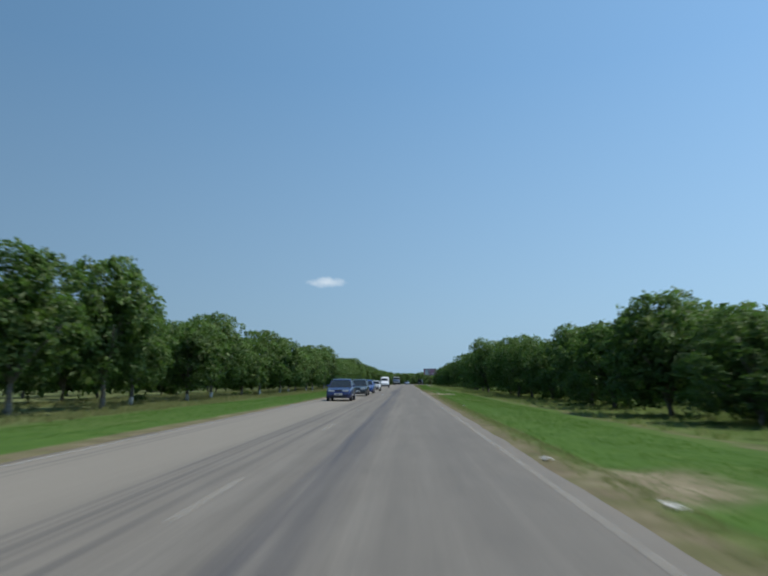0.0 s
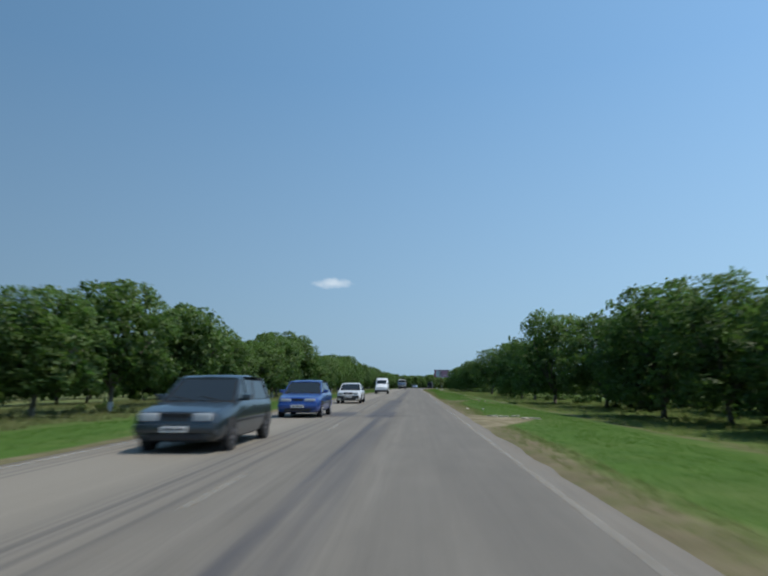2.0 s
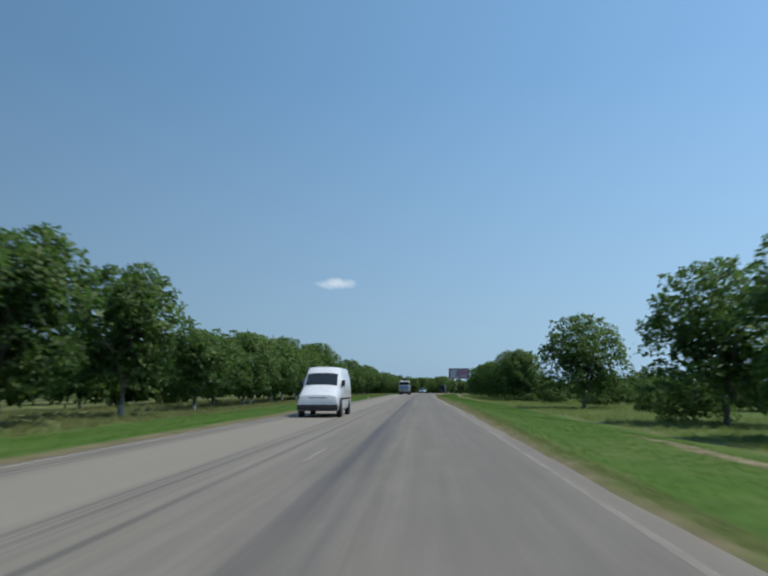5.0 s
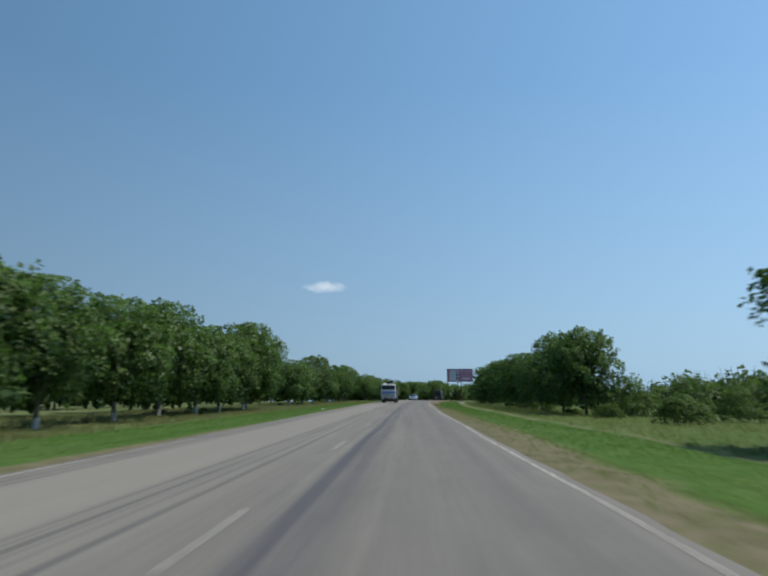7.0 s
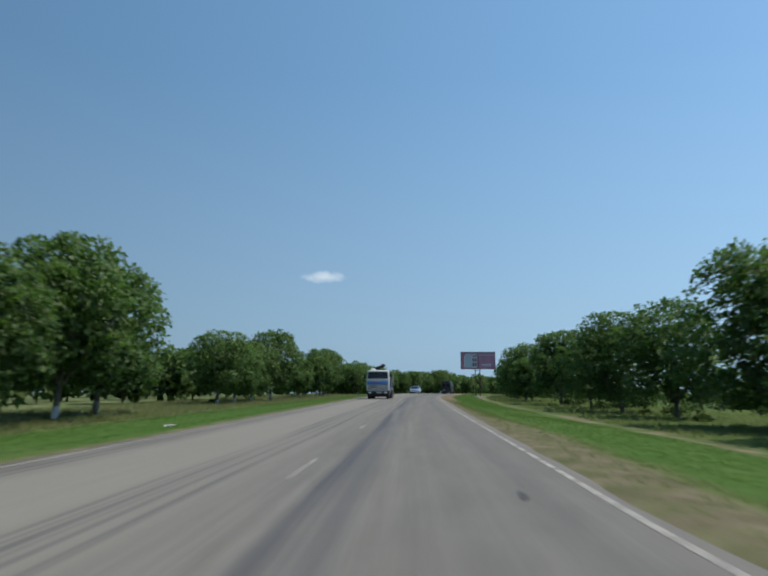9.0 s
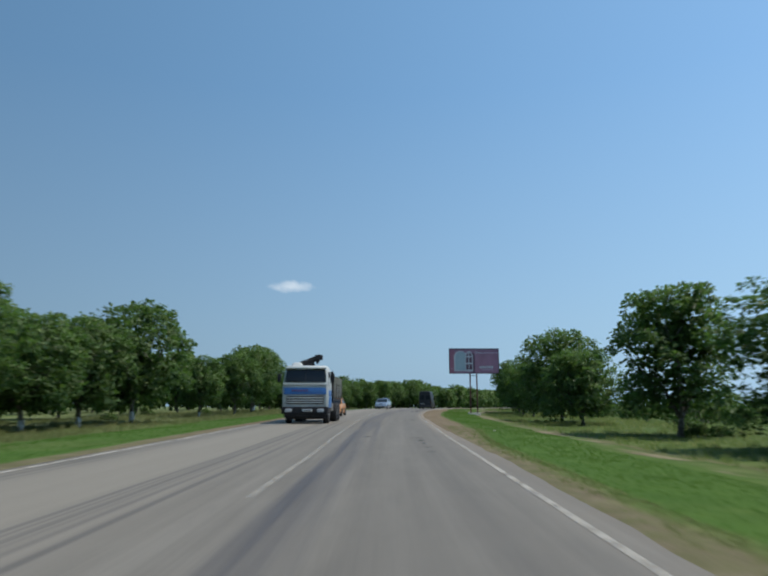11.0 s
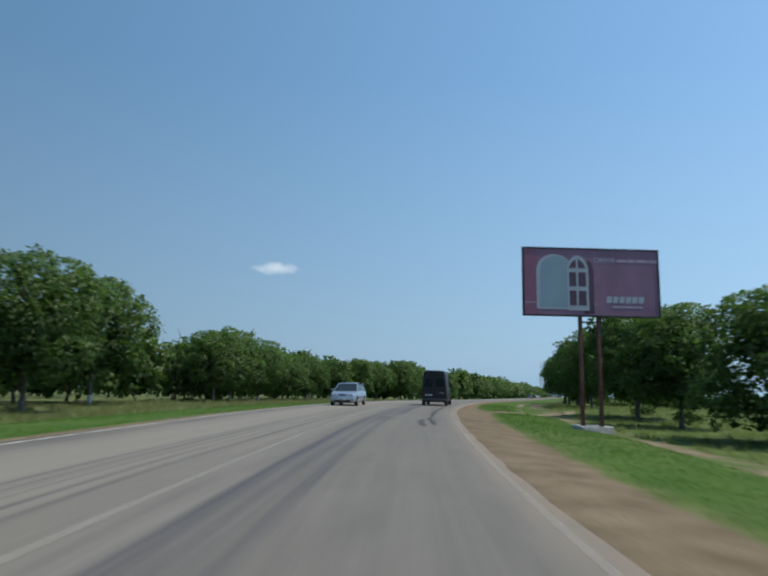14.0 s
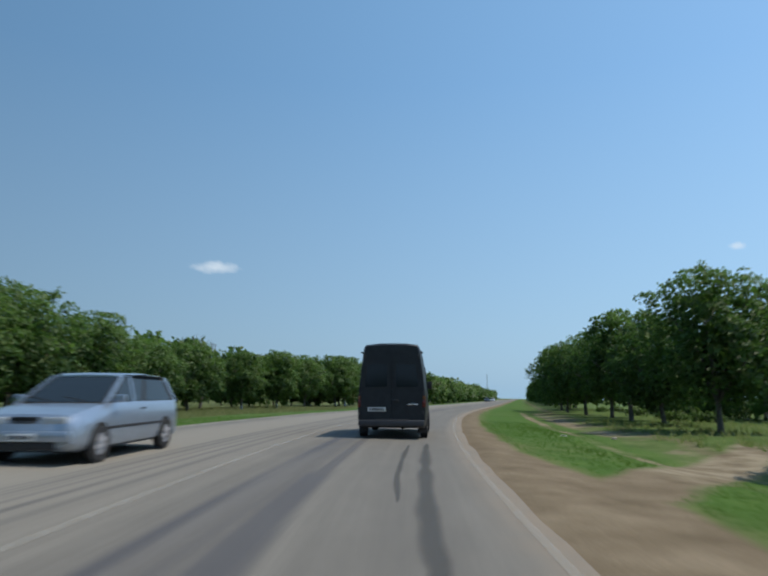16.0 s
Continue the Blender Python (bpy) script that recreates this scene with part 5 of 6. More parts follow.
        part("headlight", boxes(((0.32, 0.14, 0.24), (sx * w * 0.70, f - 0.10, 0.80), 0.04)), LENS, ob, "clear headlight")
        part("side_strip", boxes(((0.02, L * 0.8, 0.09), (sx * w * 0.995, 0, 0.82), 0.008)), TRIM, ob)
        for y in (f - 0.95, b + 1.05):
            # dark disc on the side in place of the wheel well's shade
            bm = bmesh.new()
            bmesh.ops.create_cone(bm, cap_ends=True, segments=24, radius1=0.39, radius2=0.39, depth=0.06, matrix=Matrix.Translation((sx * (w - 0.03), y, 0.36)) @ Matrix.Rotation(math.pi / 2, 4, "Y"))
            part("wheel_arch", bm, UNDER, body)
            wheel(ob, sx * (w - 0.09), y, 0.34, 0.21, STEEL_RIM)
        part("mud_flap", boxes(((0.24, 0.02, 0.26), (sx * (w - 0.14), b + 0.60, 0.28), 0.005)), TRIM, ob)
    for sx in (-1, 1):
        rg = [[Vector((sx * (w * k + o), y, z)) for y, z, k in ((f - 1.30, 1.36, 0.955), (f - 2.15, 1.36, 0.985), (f - 2.15, high - 0.55, 0.90), (f - 1.80, high - 0.55, 0.88))] for o in (-0.02, 0.012)]
        part("side_window", loft(rg), GLASS, body, "dark side window")
    part("seam", boxes(((0.014, 0.02, high - 0.85), (0, b + 0.088, high / 2 + 0.16))), UNDER, body)
    part("handle", boxes(((0.16, 0.05, 0.05), (0.13, b + 0.07, 1.08), 0.015)), TRIM, body)
    part("rear_bumper", boxes(((W * 0.95, 0.22, 0.17), (0, b + 0.06, 0.45), 0.04), ((W * 0.5, 0.10, 0.03), (0, b + 0.02, 0.545), 0.01)), plain("grey_bumper", (0.045, 0.045, 0.05), 0.55), ob, "grey plastic step bumper")
    part("front_bumper", boxes(((W * 0.94, 0.22, 0.26), (0, f - 0.06, 0.45), 0.05)), TRIM, ob)
    part("grille", boxes(*[((W * 0.42, 0.05, 0.03), (0, f - 0.03, 0.70 + k * 0.06), 0.006) for k in range(4)]), TRIM, ob)
    pl = part("number_plate", boxes(((0.52, 0.02, 0.115), (-0.42, b + 0.075, 0.83), 0.004)), PLATE, ob)
    part("plate_bars", boxes(*[((0.045, 0.006, 0.065), (-0.60 + 0.06 * k, b + 0.062, 0.83)) for k in range(7)]), INK, pl)
    part("badge", boxes(((0.30, 0.012, 0.035), (0.60, b + 0.078, 0.97), 0.004)), CHROME, ob, "chrome badge strip")
    part("lamp_strip", boxes(((0.34, 0.03, 0.03), (-0.42, b + 0.075, 0.93), 0.008)), TRIM, ob)
    bm = bmesh.new()
    tube(bm, [Vector((-w * 0.8, b + 1.05, 0.34)), Vector((w * 0.8, b + 1.05, 0.34))], [0.07, 0.07], 8)
    tube(bm, [Vector((0, b + 1.05, 0.36)), Vector((0, f - 1.2, 0.40))], [0.05, 0.05], 8)
    part("axle", bm, UNDER, ob)
    part("exhaust", boxes(((0.08, 0.9, 0.08), (0.30, b + 0.55, 0.30), 0.03)), UNDER, ob)
    return ob


CHARCOAL = plain("charcoal_van_paint", (0.008, 0.010, 0.013), 0.5, 0.0, coat=0.08, vary=0.2)
panel_van("van", "tall charcoal van with two tinted rear doors", CHARCOAL, lane(330.15, 0.25, 0), 2.69, 5.5, 1.97)
panel_van("minibus", "white minibus on the oncoming lane", WHITE, lane(142, -4.7), 2.3, 5.2, 1.95)


def truck(m):
    """A cab-over lorry with a ribbed drop-side body and a folded loader crane; nose towards +y."""
    ob = thing("lorry", "white and blue cab-over lorry with an olive-grey ribbed load body", "lorry", m)
    cabw = plain("lorry_white", (0.50, 0.525, 0.50), 0.45, vary=0.1, coat=0.2)
    blue = plain("lorry_blue", (0.045, 0.165, 0.43), 0.45, vary=0.1, coat=0.2)
    grey = plain("lorry_body_grey", (0.165, 0.162, 0.138), 0.7, vary=0.2, scale=3)
    olive = plain("lorry_board_olive", (0.115, 0.122, 0.09), 0.75, vary=0.2, scale=2)
    dusty = plain("dusty_steel", (0.20, 0.195, 0.18), 0.8, vary=0.2, scale=4)
    dark = plain("lorry_frame", (0.012, 0.012, 0.014), 0.8, vary=0.2)
    f, w = 3.7, 1.22

    def ring(z, fr, k):
        return [Vector((x * w * k, y, z)) for x, y in ((-1, f - 1.75), (-1, f - fr - 0.12), (-0.93, f - fr - 0.02), (0, f - fr + 0.03), (0.93, f - fr - 0.02), (1, f - fr - 0.12), (1, f - 1.75))]
    cab = part("cab", loft([ring(0.78, 0.04, 0.98), ring(0.85, 0.0, 1.0), ring(1.85, 0.02, 1.0), ring(2.0, 0.05, 0.99), ring(2.72, 0.24, 0.92), ring(2.84, 0.34, 0.88), ring(2.88, 0.5, 0.80)]), cabw, ob)
    rg = [[Vector((x, f - fr + dy, z)) for x, dy in ((-wx, -0.005), (-wx * 0.5, 0.04), (0, 0.055), (wx * 0.5, 0.04), (wx, -0.005), (wx, -0.2), (-wx, -0.2))]
          for z, fr, wx in ((2.03, 0.045, 1.09), (2.06, 0.04, 1.10), (2.62, 0.195, 1.04), (2.66, 0.215, 1.02))]
    part("windscreen", loft(rg), DARK_GLASS, cab, "dark wide windscreen")
    bar = bmesh.new()
    tube(bar, [Vector((0, f + 0.01, 2.02)), Vector((0, f - 0.16, 2.67))], [0.025, 0.025], 6)
    part("screen_bar", bar, dark, cab)
    for sx in (-1, 1):
        part("side_window", boxes(((0.03, 0.75, 0.52), (sx * 1.165, f - 0.85, 2.30), 0.01)), GLASS, cab)
        for y in (0.35, 1.35):
            part("door_seam", boxes(((0.012, 0.015, 1.6), (sx * 1.222, f - y, 1.7))), dark, cab)
        part("mirror", boxes(((0.22, 0.06, 0.42), (sx * 1.42, f - 0.15, 2.25), 0.03), ((0.25, 0.03, 0.03), (sx * 1.28, f - 0.2, 2.5), 0.005), ((0.25, 0.03, 0.03), (sx * 1.28, f - 0.2, 2.0), 0.005)), dark, ob)
        part("wing", boxes(((0.10, 1.25, 0.55), (sx * 1.20, f - 0.95, 1.05), 0.05)), blue, ob, "blue wheel wing")
        part("door_band", boxes(((0.02, 1.30, 0.30), (sx * 1.222, f - 0.95, 1.50), 0.005)), blue, cab, "blue painted door band")
        part("step", boxes(((0.16, 0.5, 0.05), (sx * 1.18, f - 1.95, 0.62), 0.01), ((0.16, 0.5, 0.05), (sx * 1.18, f - 1.95, 0.92), 0.01)), dusty, ob)
        for k in range(5):
            part("pressing", boxes(((0.014, 0.36, 0.05), (sx * 1.215, f - 1.55, 1.74 + 0.1 * k), 0.005)), cabw, cab)
        part("headlight", boxes(((0.34, 0.10, 0.16), (sx * 0.85, f + 0.10, 0.66), 0.02)), LENS, ob, "clear headlight")
        part("wiper", boxes(((0.55, 0.02, 0.02), (sx * 0.5 - 0.1, f + 0.03, 2.04), 0.004)), dark, cab)
        for y in (f - 1.15, f - 4.7, f - 6.0):
            wheel(ob, sx * 1.02, y, 0.51, 0.30 if y > 0 else 0.46, STEEL_RIM)
    part("ledge", boxes(((2.38, 0.14, 0.09), (0, f - 0.005, 1.93), 0.035)), cabw, cab)
    part("visor", boxes(((2.2, 0.30, 0.07), (0, f - 0.20, 2.74), 0.03)), cabw, cab, "white sun visor over the windscreen")
    part("roof_scoop", boxes(((0.62, 0.75, 0.22), (0.62, f - 1.15, 2.96), 0.08, (0.7, 0.45))), cabw, cab)
    part("front_band", boxes(((2.24, 0.04, 0.34), (0, f + 0.025, 1.60), 0.01)), blue, cab, "blue painted band")
    part("lettering", boxes(*[((0.10, 0.02, 0.10), (-0.1 + 0.15 * k, f + 0.05, 1.63)) for k in range(6)]), plain("faded_plum_letters", (0.14, 0.07, 0.17), 0.5), cab, "faded plum shapes on the blue band")
    grille = part("grille", boxes(((1.98, 0.03, 0.40), (0, f + 0.02, 1.16), 0.01)), dark, cab)
    for k in range(3):
        part("grille_slat", boxes(((1.92, 0.05, 0.055), (0, f + 0.04, 1.04 + 0.115 * k), 0.012)), cabw, grille)
    part("bumper", boxes(((2.46, 0.22, 0.34), (0, f + 0.02, 0.66), 0.05), ((2.2, 0.12, 0.16), (0, f - 0.02, 0.42), 0.03)), dark, ob, "dark steel bumper")
    pl = part("number_plate", boxes(((0.52, 0.02, 0.115), (-0.15, f + 0.14, 0.66), 0.004)), PLATE, ob)
    part("plate_bars", boxes(*[((0.045, 0.006, 0.065), (-0.33 + 0.06 * k, f + 0.152, 0.66)) for k in range(7)]), INK, pl)
    # added dark sheet that stands in for the shade beneath the cab
    part("undershield", boxes(((2.1, 0.06, 0.30), (0, f - 0.25, 0.38), 0.01)), dark, ob)
    part("chassis", boxes(((0.10, 7.0, 0.22), (-0.42, -0.2, 0.86), 0.01), ((0.10, 7.0, 0.22), (0.42, -0.2, 0.86), 0.01), ((2.0, 0.14, 0.14), (0, f - 1.15, 0.51), 0.03), ((2.0, 0.16, 0.16), (0, f - 4.7, 0.51), 0.03), ((2.0, 0.16, 0.16), (0, f - 6.0, 0.51), 0.03)), dark, ob)
    part("fuel_tank", boxes(((0.55, 1.0, 0.55), (0.90, f - 2.75, 0.80), 0.10)), dusty, ob, "dusty grey fuel tank")
    part("air_tank", boxes(((0.55, 0.9, 0.45), (-0.90, f - 2.75, 0.80), 0.10)), dusty, ob, "dusty grey air tank")
    bed = part("load_bed", boxes(((2.46, 4.9, 0.16), (0, f - 4.75, 1.20), 0.01)), dark, ob)
    for sx in (-1, 1):
        side = part("side_board", boxes(((0.05, 4.9, 1.05), (sx * 1.22, f - 4.75, 1.82), 0.01)), grey, bed)
        for k in range(5):
            part("rib", boxes(((0.035, 4.85, 0.05), (sx * 1.262, f - 4.75, 1.43 + 0.105 * k), 0.012)), grey, side)
        part("top_board", boxes(((0.05, 4.88, 0.38), (sx * 1.262, f - 4.75, 2.17), 0.015), ((0.09, 4.9, 0.05), (sx * 1.25, f - 4.75, 2.38), 0.015)), olive, side, "smooth olive upper board")
        for k in range(4):
            part("stake", boxes(((0.06, 0.09, 1.15), (sx * 1.275, f - 2.4 - 1.57 * k, 1.82), 0.012)), grey, side)
    part("head_board", boxes(((2.46, 0.06, 1.35), (0, f - 2.30, 1.92), 0.01), ((0.12, 0.14, 1.6), (-1.2, f - 2.24, 1.85), 0.02), ((0.12, 0.14, 1.6), (1.2, f - 2.24, 1.85), 0.02)), dark, bed, "dark head board with posts")
    part("tail_board", boxes(((2.46, 0.06, 1.05), (0, f - 7.2, 1.82), 0.01)), grey, bed)
    arm = bmesh.new()
    tube(arm, [Vector((-0.1, f - 2.0, 1.1)), Vector((-0.1, f - 2.0, 3.0))], [0.17, 0.15], 10)
    tube(arm, [Vector((0.75, f - 1.95, 2.98)), Vector((0.2, f - 1.95, 3.12)), Vector((-0.55, f - 1.95, 3.42))], [0.12, 0.16, 0.14], 8)
    tube(arm, [Vector((-0.55, f - 1.9, 3.42)), Vector((-0.35, f - 1.85, 3.05))], [0.10, 0.07], 8)
    box(arm, (0.42, 0.4, 0.26), (-0.45, f - 1.95, 3.38), 0.06)
    box(arm, (0.6, 0.35, 0.2), (0.1, f - 2.0, 3.02), 0.06)
    part("loader_crane", arm, dark, ob, "folded dark loader crane behind the cab")
    return ob


truck(lane(266.2, -4.5) @ Matrix.Diagonal((1.03, 1, 1.1, 1)))


# ---------------------------------------------------------------- billboard
def billboard(m):
    """A 6 by 3 m hoarding on two posts that stand in a low concrete kerb."""
    ob = thing("billboard", "mauve window advertisement on two rust-brown posts", "billboard", m)
    rust = plain("rusty_brown_paint", (0.13, 0.05, 0.04), 0.75, vary=0.25, scale=5, relief=0.3)
    black = plain("black_frame_paint", (0.02, 0.02, 0.024), 0.6)
    mauve = plain("faded_mauve_poster", (0.285, 0.15, 0.225), 0.6, vary=0.1, scale=0.7)
    pink = plain("faded_pink_poster", (0.285, 0.11, 0.17), 0.6, vary=0.08, scale=0.9)
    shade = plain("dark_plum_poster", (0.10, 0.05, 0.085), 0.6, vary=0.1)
    frame_white = plain("printed_white", (0.42, 0.45, 0.50), 0.6, vary=0.06)
    sky_print = plain("printed_pale_blue", (0.27, 0.36, 0.42), 0.6, vary=0.05, scale=0.8)
    pale = plain("printed_lilac", (0.44, 0.34, 0.43), 0.6)
    z0 = 4.42
    part("panel", boxes(((6.0, 0.09, 3.0), (0, 0.075, z0 + 1.5), 0.0)), black, ob, "dark panel edge and back")
    poster = part("poster", boxes(((5.88, 0.012, 2.88), (0, 0.024, z0 + 1.5), 0.0)), mauve, ob, "faded mauve poster")
    part("rim", boxes(((6.0, 0.05, 0.07), (0, 0.015, z0 + 0.035), 0.01), ((6.0, 0.05, 0.07), (0, 0.015, z0 + 2.965), 0.01), ((0.07, 0.05, 2.86), (-2.965, 0.015, z0 + 1.5), 0.01), ((0.07, 0.05, 2.86), (2.965, 0.015, z0 + 1.5), 0.01)), black, ob)

    def flat(name, pts, y, mat, label=""):
        bm = bmesh.new()
        vs = [bm.verts.new((x, y, z0 + z)) for x, z in pts]
        bm.faces.new(vs)
        r = bmesh.ops.extrude_face_region(bm, geom=list(bm.faces))
        for v in r["geom"]:
            if isinstance(v, bmesh.types.BMVert):
                v.co.y += 0.004
        bmesh.ops.recalc_face_normals(bm, faces=bm.faces)
        return part(name, bm, mat, poster, label, True)

    def arch(x0, x1, low, spring, top, n=14):
        c, r = (x0 + x1) / 2, (x1 - x0) / 2
        return [(x0, low), (x1, low)] + [(c + r * math.cos(math.pi * k / n), spring + (top - spring) * math.sin(math.pi * k / n)) for k in range(n + 1)]
    flat("left_field", [(-2.93, 0.07), (-2.35, 0.07), (-2.35, 2.93), (-2.93, 2.93)], 0.0135, pink)
    flat("sill_line", [(-2.93, 0.56), (0.2, 0.52), (0.2, 0.56), (-2.93, 0.60)], 0.009, pale)
    flat("window_frame", arch(-2.40, -0.82, 0.30, 1.98, 2.70), 0.009, frame_white, "printed white arched frame")
    flat("window_opening", arch(-2.24, -0.86, 0.40, 1.98, 2.62), 0.0045, sky_print, "printed pale blue opening")
    flat("casement_shade", arch(-0.35, 0.10, 0.12, 1.90, 2.45), 0.009, shade)
    flat("casement", arch(-1.06, -0.13, 0.26, 1.95, 2.66), 0.0, frame_white, "printed open casement with glazing bars")
    for xa, xb in ((-0.97, -0.67), (-0.58, -0.24)):
        for za, zb in ((0.48, 1.12), (1.30, 1.92)):
            flat("casement_pane", [(xa, za), (xb, za), (xb, zb), (xa, zb)], -0.0045, shade)
    flat("casement_pane", [(-0.98, 2.10), (-0.67, 2.10), (-0.67, 2.50), (-0.84, 2.38)], -0.0045, shade)
    flat("casement_pane", [(-0.58, 2.10), (-0.25, 2.10), (-0.36, 2.36), (-0.58, 2.52)], -0.0045, shade)
    # lettering: one legible word, the rest as bars and plain shapes
    txt = bpy.data.curves.new("lettering", "FONT")
    txt.body, txt.size, txt.extrude = "\u041e\u041a\u041d\u0410", 0.33, 0.002
    tmp = bpy.data.objects.new("lettering", txt)
    scene.collection.objects.link(tmp)
    dg = bpy.context.evaluated_depsgraph_get()
    me = bpy.data.meshes.new_from_object(tmp.evaluated_get(dg))
    bpy.data.objects.remove(tmp)
    me.transform(Matrix.Translation((0.12, 0.012, z0 + 2.36)) @ Matrix.Rotation(math.pi / 2, 4, "X"))
    me.materials.clear()
    me.materials.append(frame_white)
    part("lettering", me, None, poster, "pale lettering")
    for k, ln in enumerate((0.42, 0.30, 0.52, 0.38)):
        x = 1.15 + sum((0.42, 0.30, 0.52, 0.38)[:k]) + 0.05 * k
        flat("text_bar", [(x, 2.40), (x + ln, 2.40), (x + ln, 2.52), (x, 2.52)], 0.009, pale)
    for k in range(6):
        x = 0.62 + 0.28 * k
        flat("logo_bar", [(x, 0.62), (x + 0.22, 0.62), (x + 0.27, 0.90), (x + 0.05, 0.90)], 0.009, frame_white)
    flat("text_bar", [(0.90, 0.40), (2.2, 0.40), (2.2, 0.49), (0.90, 0.49)], 0.009, pale)
    # posts, ties and kerb
    for x in (-0.50, 0.30):
        post = part("post", boxes(((0.14, 0.16, z0 + 0.75), (x, 0.16, (z0 - 0.75) / 2), 0.012)), rust, ob, "rust-brown steel post")
        part("collar", boxes(((0.20, 0.22, 0.03), (x, 0.16, -0.32), 0.004)), rust, post)
    part("tie", boxes(((0.66, 0.06, 0.06), (-0.10, 0.16, z0 - 0.22), 0.008)), black, ob)
    stone = plain("whitewashed_concrete", (0.5, 0.5, 0.48), 0.9, vary=0.2, scale=4, relief=0.4)
    for (sx, sy, cx, cy) in ((1.30, 0.18, -0.12, -0.47), (1.30, 0.18, -0.12, 0.79), (0.18, 1.08, -0.68, 0.16), (0.18, 1.08, 0.44, 0.16)):
        part("kerb", boxes(((sx, sy, 0.55), (cx, cy, -0.43), 0.02)), stone, ob, "whitewashed concrete kerb")
    return ob


billboard(pose(11.0, 304.1, 0, 0, 0, 1.1))

# ---------------------------------------------------------------- far things and clouds
m_steel = plain("grey_steel", (0.2, 0.2, 0.21), 0.6, 0.4)


def mast(s, v, tall):
    ob = thing("radio_mast", "slender grey lattice mast on the horizon", "mast", turned(s, v, 0))
    for a in range(3):
        bm = bmesh.new()
        c, d = math.cos(a * 2.094), math.sin(a * 2.094)
        tube(bm, [Vector((c * 0.9, d * 0.9, -0.5)), Vector((c * 0.35, d * 0.35, tall))], [0.16, 0.12], 5)
        part("leg", bm, m_steel, ob)
    for k in range(8):
        bm = bmesh.new()
        z, r = tall * (k + 0.5) / 8, 0.9 - 0.55 * (k + 0.5) / 8
        p = [Vector((r * math.cos(a * 2.094), r * math.sin(a * 2.094), z)) for a in range(4)]
        tube(bm, p, [0.06] * 4, 4)
        part("brace", bm, m_steel, ob)


mast(1080, -31, 30)


def wooden_pole(s, v, tall):
    """A weathered post with a cut top and an iron cap band."""
    ob = thing("wooden_pole", "weathered grey wooden pole behind the bushes", "pole", turned(s, v, 0))
    bm = bmesh.new()
    tube(bm, [Vector((0, 0, -0.4)), Vector((0.02, 0, tall * 0.5)), Vector((0.0, 0.02, tall))], [0.13, 0.11, 0.085], 10)
    part("shaft", bm, BARK, ob)
    bm = bmesh.new()
    tube(bm, [Vector((0, 0.02, tall - 0.12)), Vector((0, 0.02, tall - 0.04))], [0.1, 0.1], 10)
    part("band", bm, m_steel, ob, "dull iron band")


wooden_pole(297, 32, 4.9)


def cloud_material():
    m, nt, b = shader("thin_cloud", 1.0)
    b.inputs["Base Color"].default_value = (0.0, 0.0, 0.0, 1)
    b.inputs["Specular IOR Level"].default_value = 0.0
    tc = nt.nodes.new("ShaderNodeTexCoord").outputs["Generated"]
    sep = nt.nodes.new("ShaderNodeSeparateXYZ")
    nt.links.new(tc, sep.inputs[0])
    dx = calc(nt, "MULTIPLY", calc(nt, "SUBTRACT", sep.outputs[0], 0.47), 2.0)
    dz = calc(nt, "MULTIPLY", calc(nt, "SUBTRACT", sep.outputs[2], 0.45), 2.0)
    r = calc(nt, "SQRT", calc(nt, "ADD", calc(nt, "MULTIPLY", dx, dx), calc(nt, "MULTIPLY", dz, dz)))
    wisps = calc(nt, "MULTIPLY", calc(nt, "SUBTRACT", tex(nt, vec(nt, sep.outputs[0], calc(nt, "MULTIPLY", sep.outputs[2], 0.5)), 4.5, 6, 0.6), 0.5), 1.2)
    dense = calc(nt, "MULTIPLY", calc(nt, "SUBTRACT", calc(nt, "ADD", 0.82, wisps), r), 1.35, True)
    nt.links.new(calc(nt, "MULTIPLY", dense, 0.42), b.inputs["Alpha"])
    # emission paints in the sunlit white; the black base takes no light
    b.inputs["Emission Color"].default_value = (0.80, 0.89, 0.97, 1)
    b.inputs["Emission Strength"].default_value = 0.95
    return m


CLOUD = cloud_material()


def cloud(place, wide, tall):
    """A flat lens of thin vapour, far beyond the trees."""
    bm = bmesh.new()
    bmesh.ops.create_uvsphere(bm, u_segments=40, v_segments=20, radius=1.0)
    for v in bm.verts:
        lump = 1 + 0.12 * noise.noise(v.co * 2.3)
        v.co = Vector((v.co.x * wide * lump / 2, v.co.y * 9, v.co.z * tall * lump / 2))
    me = bpy.data.meshes.new("cloud")
    bm.to_mesh(me)
    bm.free()
    me.materials.append(CLOUD)
    me.polygons.foreach_set("use_smooth", [True] * len(me.polygons))
    ob = tagged(new("cloud", me), "small thin white fair-weather cloud", "cloud")
    ob.matrix_basis = pose(*place)
    ob.visible_shadow = False


cloud((-236, 1884, 298), 152, 42)
cloud((1184, 1946, 419), 62, 30)


# ---------------------------------------------------------------- litter on the verges
PAPER = plain("dirty_white_paper", (0.62, 0.61, 0.57), 0.8, vary=0.15, scale=9, relief=0.2)
STONE = plain("pale_limestone", (0.36, 0.32, 0.26), 0.95, vary=0.2, scale=7, relief=0.5)


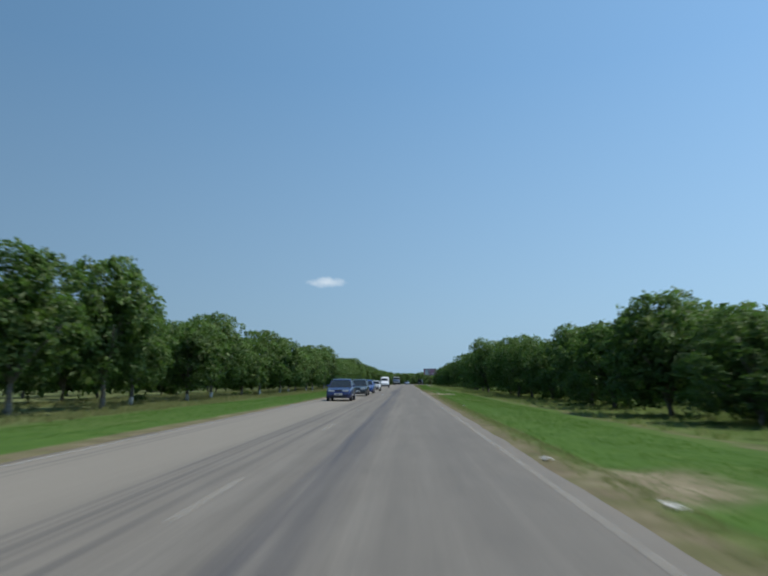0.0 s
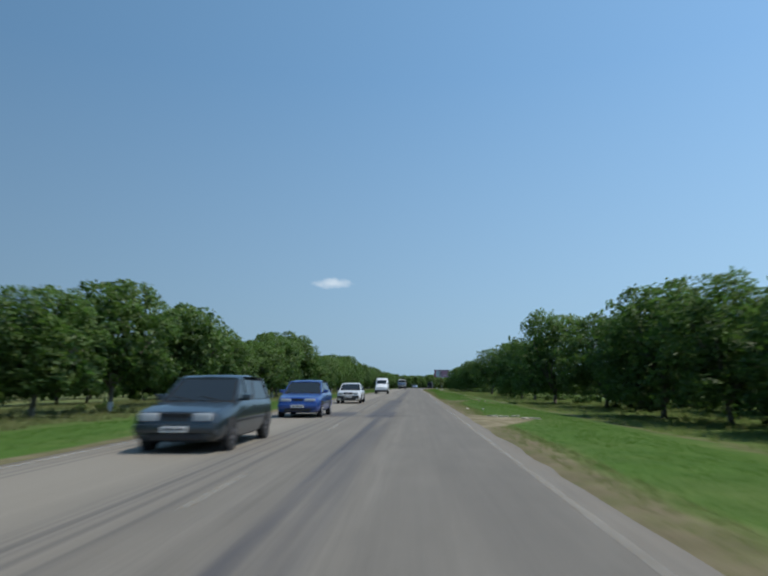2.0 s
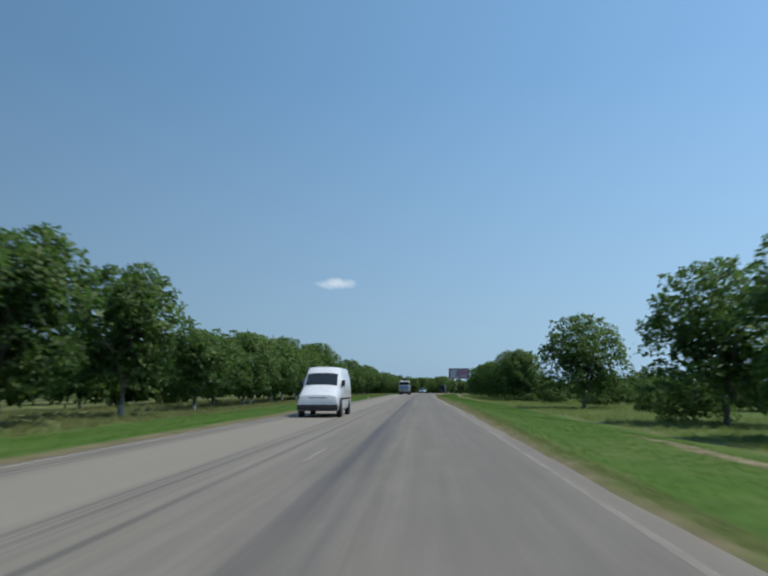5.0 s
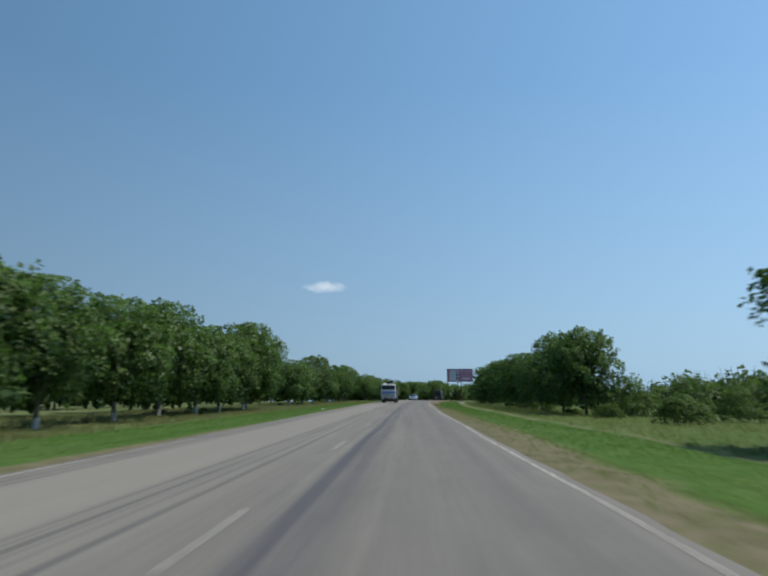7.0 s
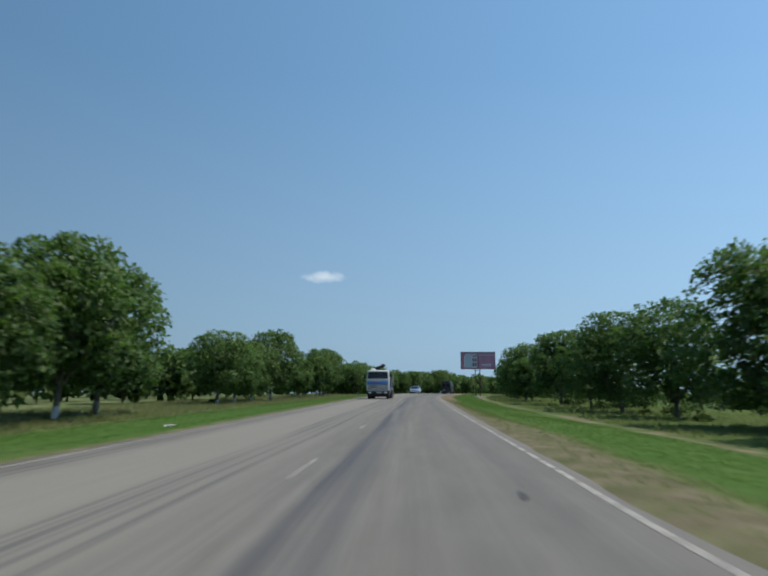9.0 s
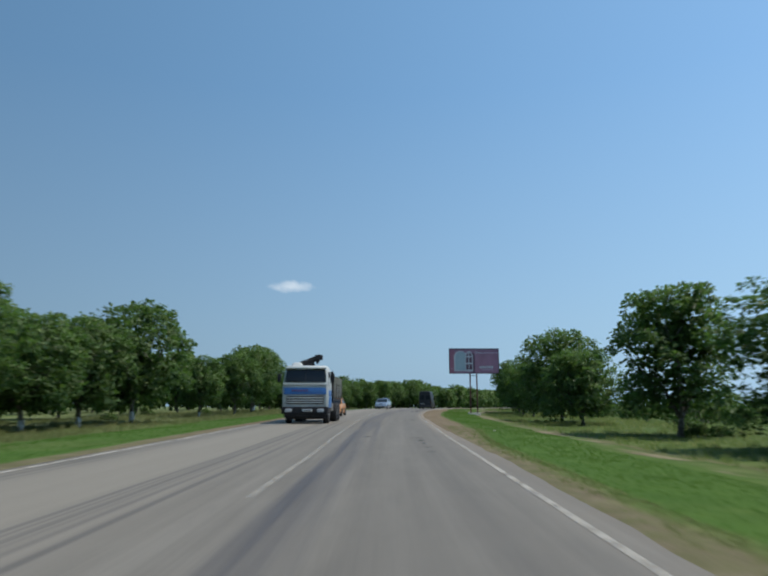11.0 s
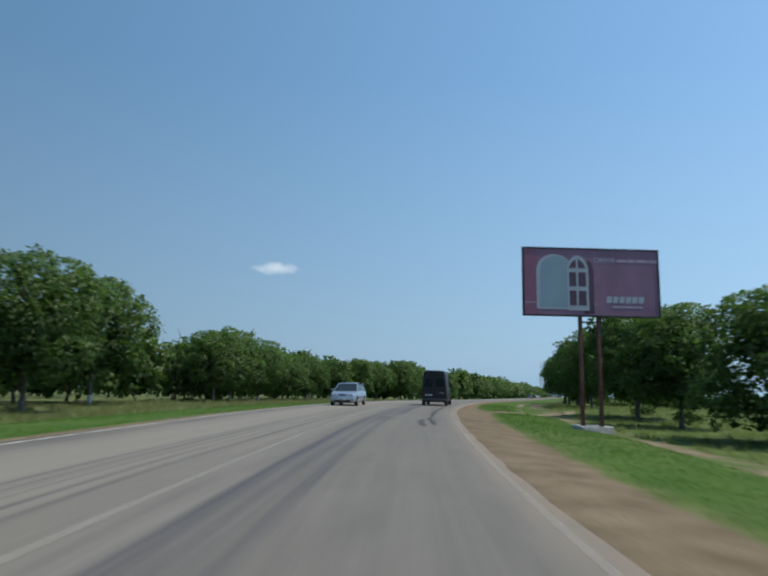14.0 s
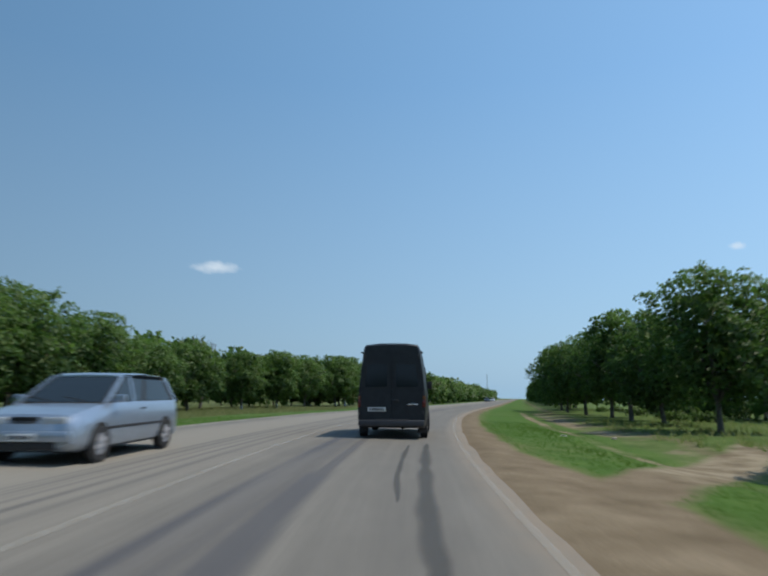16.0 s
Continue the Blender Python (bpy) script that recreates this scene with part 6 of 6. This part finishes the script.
def scrap(s, v, size, seed):
    """A crumpled sheet lying in the grass."""
    r = random.Random(seed)
    n, verts, faces = 6, [], []
    for i in range(n):
        for j in range(n):
            verts.append((size * (i / (n - 1) - 0.5) * r.uniform(0.9, 1.1), size * 0.7 * (j / (n - 1) - 0.5) * r.uniform(0.9, 1.1), size * r.uniform(0.04, 0.34)))
    for i in range(n - 1):
        for j in range(n - 1):
            q = i * n + j
            faces.append((q, q + n, q + n + 1, q + 1))
    ob = tagged(new("litter_scrap", mesh("litter_scrap", verts, faces, PAPER)), "crumpled white paper scrap in the grass", "litter", "litter on the verges")
    ob.matrix_basis = turned(s, v, 0.0, r.uniform(0, 360))


for k, (s, v, size) in enumerate(((10.9, 2.5, 0.2), (6.9, 2.95, 0.2), (35.6, 3.3, 0.18), (82.1, 4.15, 0.2), (81.3, 3.2, 0.16), (179.1, 4.0, 0.16), (213, -8.4, 0.3), (333, 6.0, 0.2), (306, 7.3, 0.36), (256.9, 4.9, 0.16))):
    scrap(s, v, size, k)


def stone(s, v, size, seed):
    r = random.Random(seed)
    bm = bmesh.new()
    bmesh.ops.create_icosphere(bm, subdivisions=2, radius=size)
    o = Vector((r.uniform(0, 9), r.uniform(0, 9), r.uniform(0, 9)))
    for q in bm.verts:
        q.co *= 1 + 0.35 * noise.noise(q.co * (1.6 / size) + o)
        q.co.z *= 0.55
    me = bpy.data.meshes.new("stone")
    bm.to_mesh(me)
    bm.free()
    me.materials.append(STONE)
    ob = tagged(new("stone", me), "pale limestone lump at the edge of a dirt track", "stone", "stones by the dirt tracks")
    ob.matrix_basis = turned(s, v, size * 0.2, r.uniform(0, 360))


for k, (s, v, size) in enumerate(((99.4, 5.6, 0.07), (101.8, 6.4, 0.08), (106.5, 6.9, 0.10), (112.5, 6.9, 0.11), (319.2, 7.4, 0.10), (320.4, 8.8, 0.09), (334, 8.0, 0.1))):
    stone(s, v, size, k)


def slab(s, v, long, wide, turn, seed):
    """A broken flat piece of pale concrete at the rim of the lay-by."""
    r = random.Random(seed)
    n = 9
    bm = bmesh.new()
    low, top = [], []
    for k in range(n):
        a = 2 * math.pi * k / n
        q = r.uniform(0.75, 1.1)
        x, y = math.cos(a) * long / 2 * q, math.sin(a) * wide / 2 * q
        low.append(bm.verts.new((x * 1.06, y * 1.06, -0.06)))
        top.append(bm.verts.new((x, y, 0.05 + r.uniform(-0.012, 0.012))))
    for k in range(n):
        bm.faces.new((low[k], low[(k + 1) % n], top[(k + 1) % n], top[k]))
    bm.faces.new(top)
    me = bpy.data.meshes.new("concrete_slab")
    bm.to_mesh(me)
    bm.free()
    me.materials.append(CONCRETE)
    ob = tagged(new("concrete_slab", me), "broken pale concrete slab between bare earth and grass", "slab", "slabs at the rim of the lay-by")
    ob.matrix_basis = turned(s, v, 0.0, turn)


CONCRETE = plain("pale_broken_concrete", (0.42, 0.39, 0.32), 0.95, vary=0.18, scale=5, relief=0.5)
for k, (s, v, long, wide, turn) in enumerate(((73.3, 3.6, 0.5, 0.3, 10), (73.6, 4.15, 0.55, 0.3, -8), (73.9, 4.7, 0.4, 0.26, 20), (72.3, 4.85, 0.4, 0.26, 30), (72.4, 5.3, 0.5, 0.3, 5))):
    slab(s, v, long, wide, turn, k)
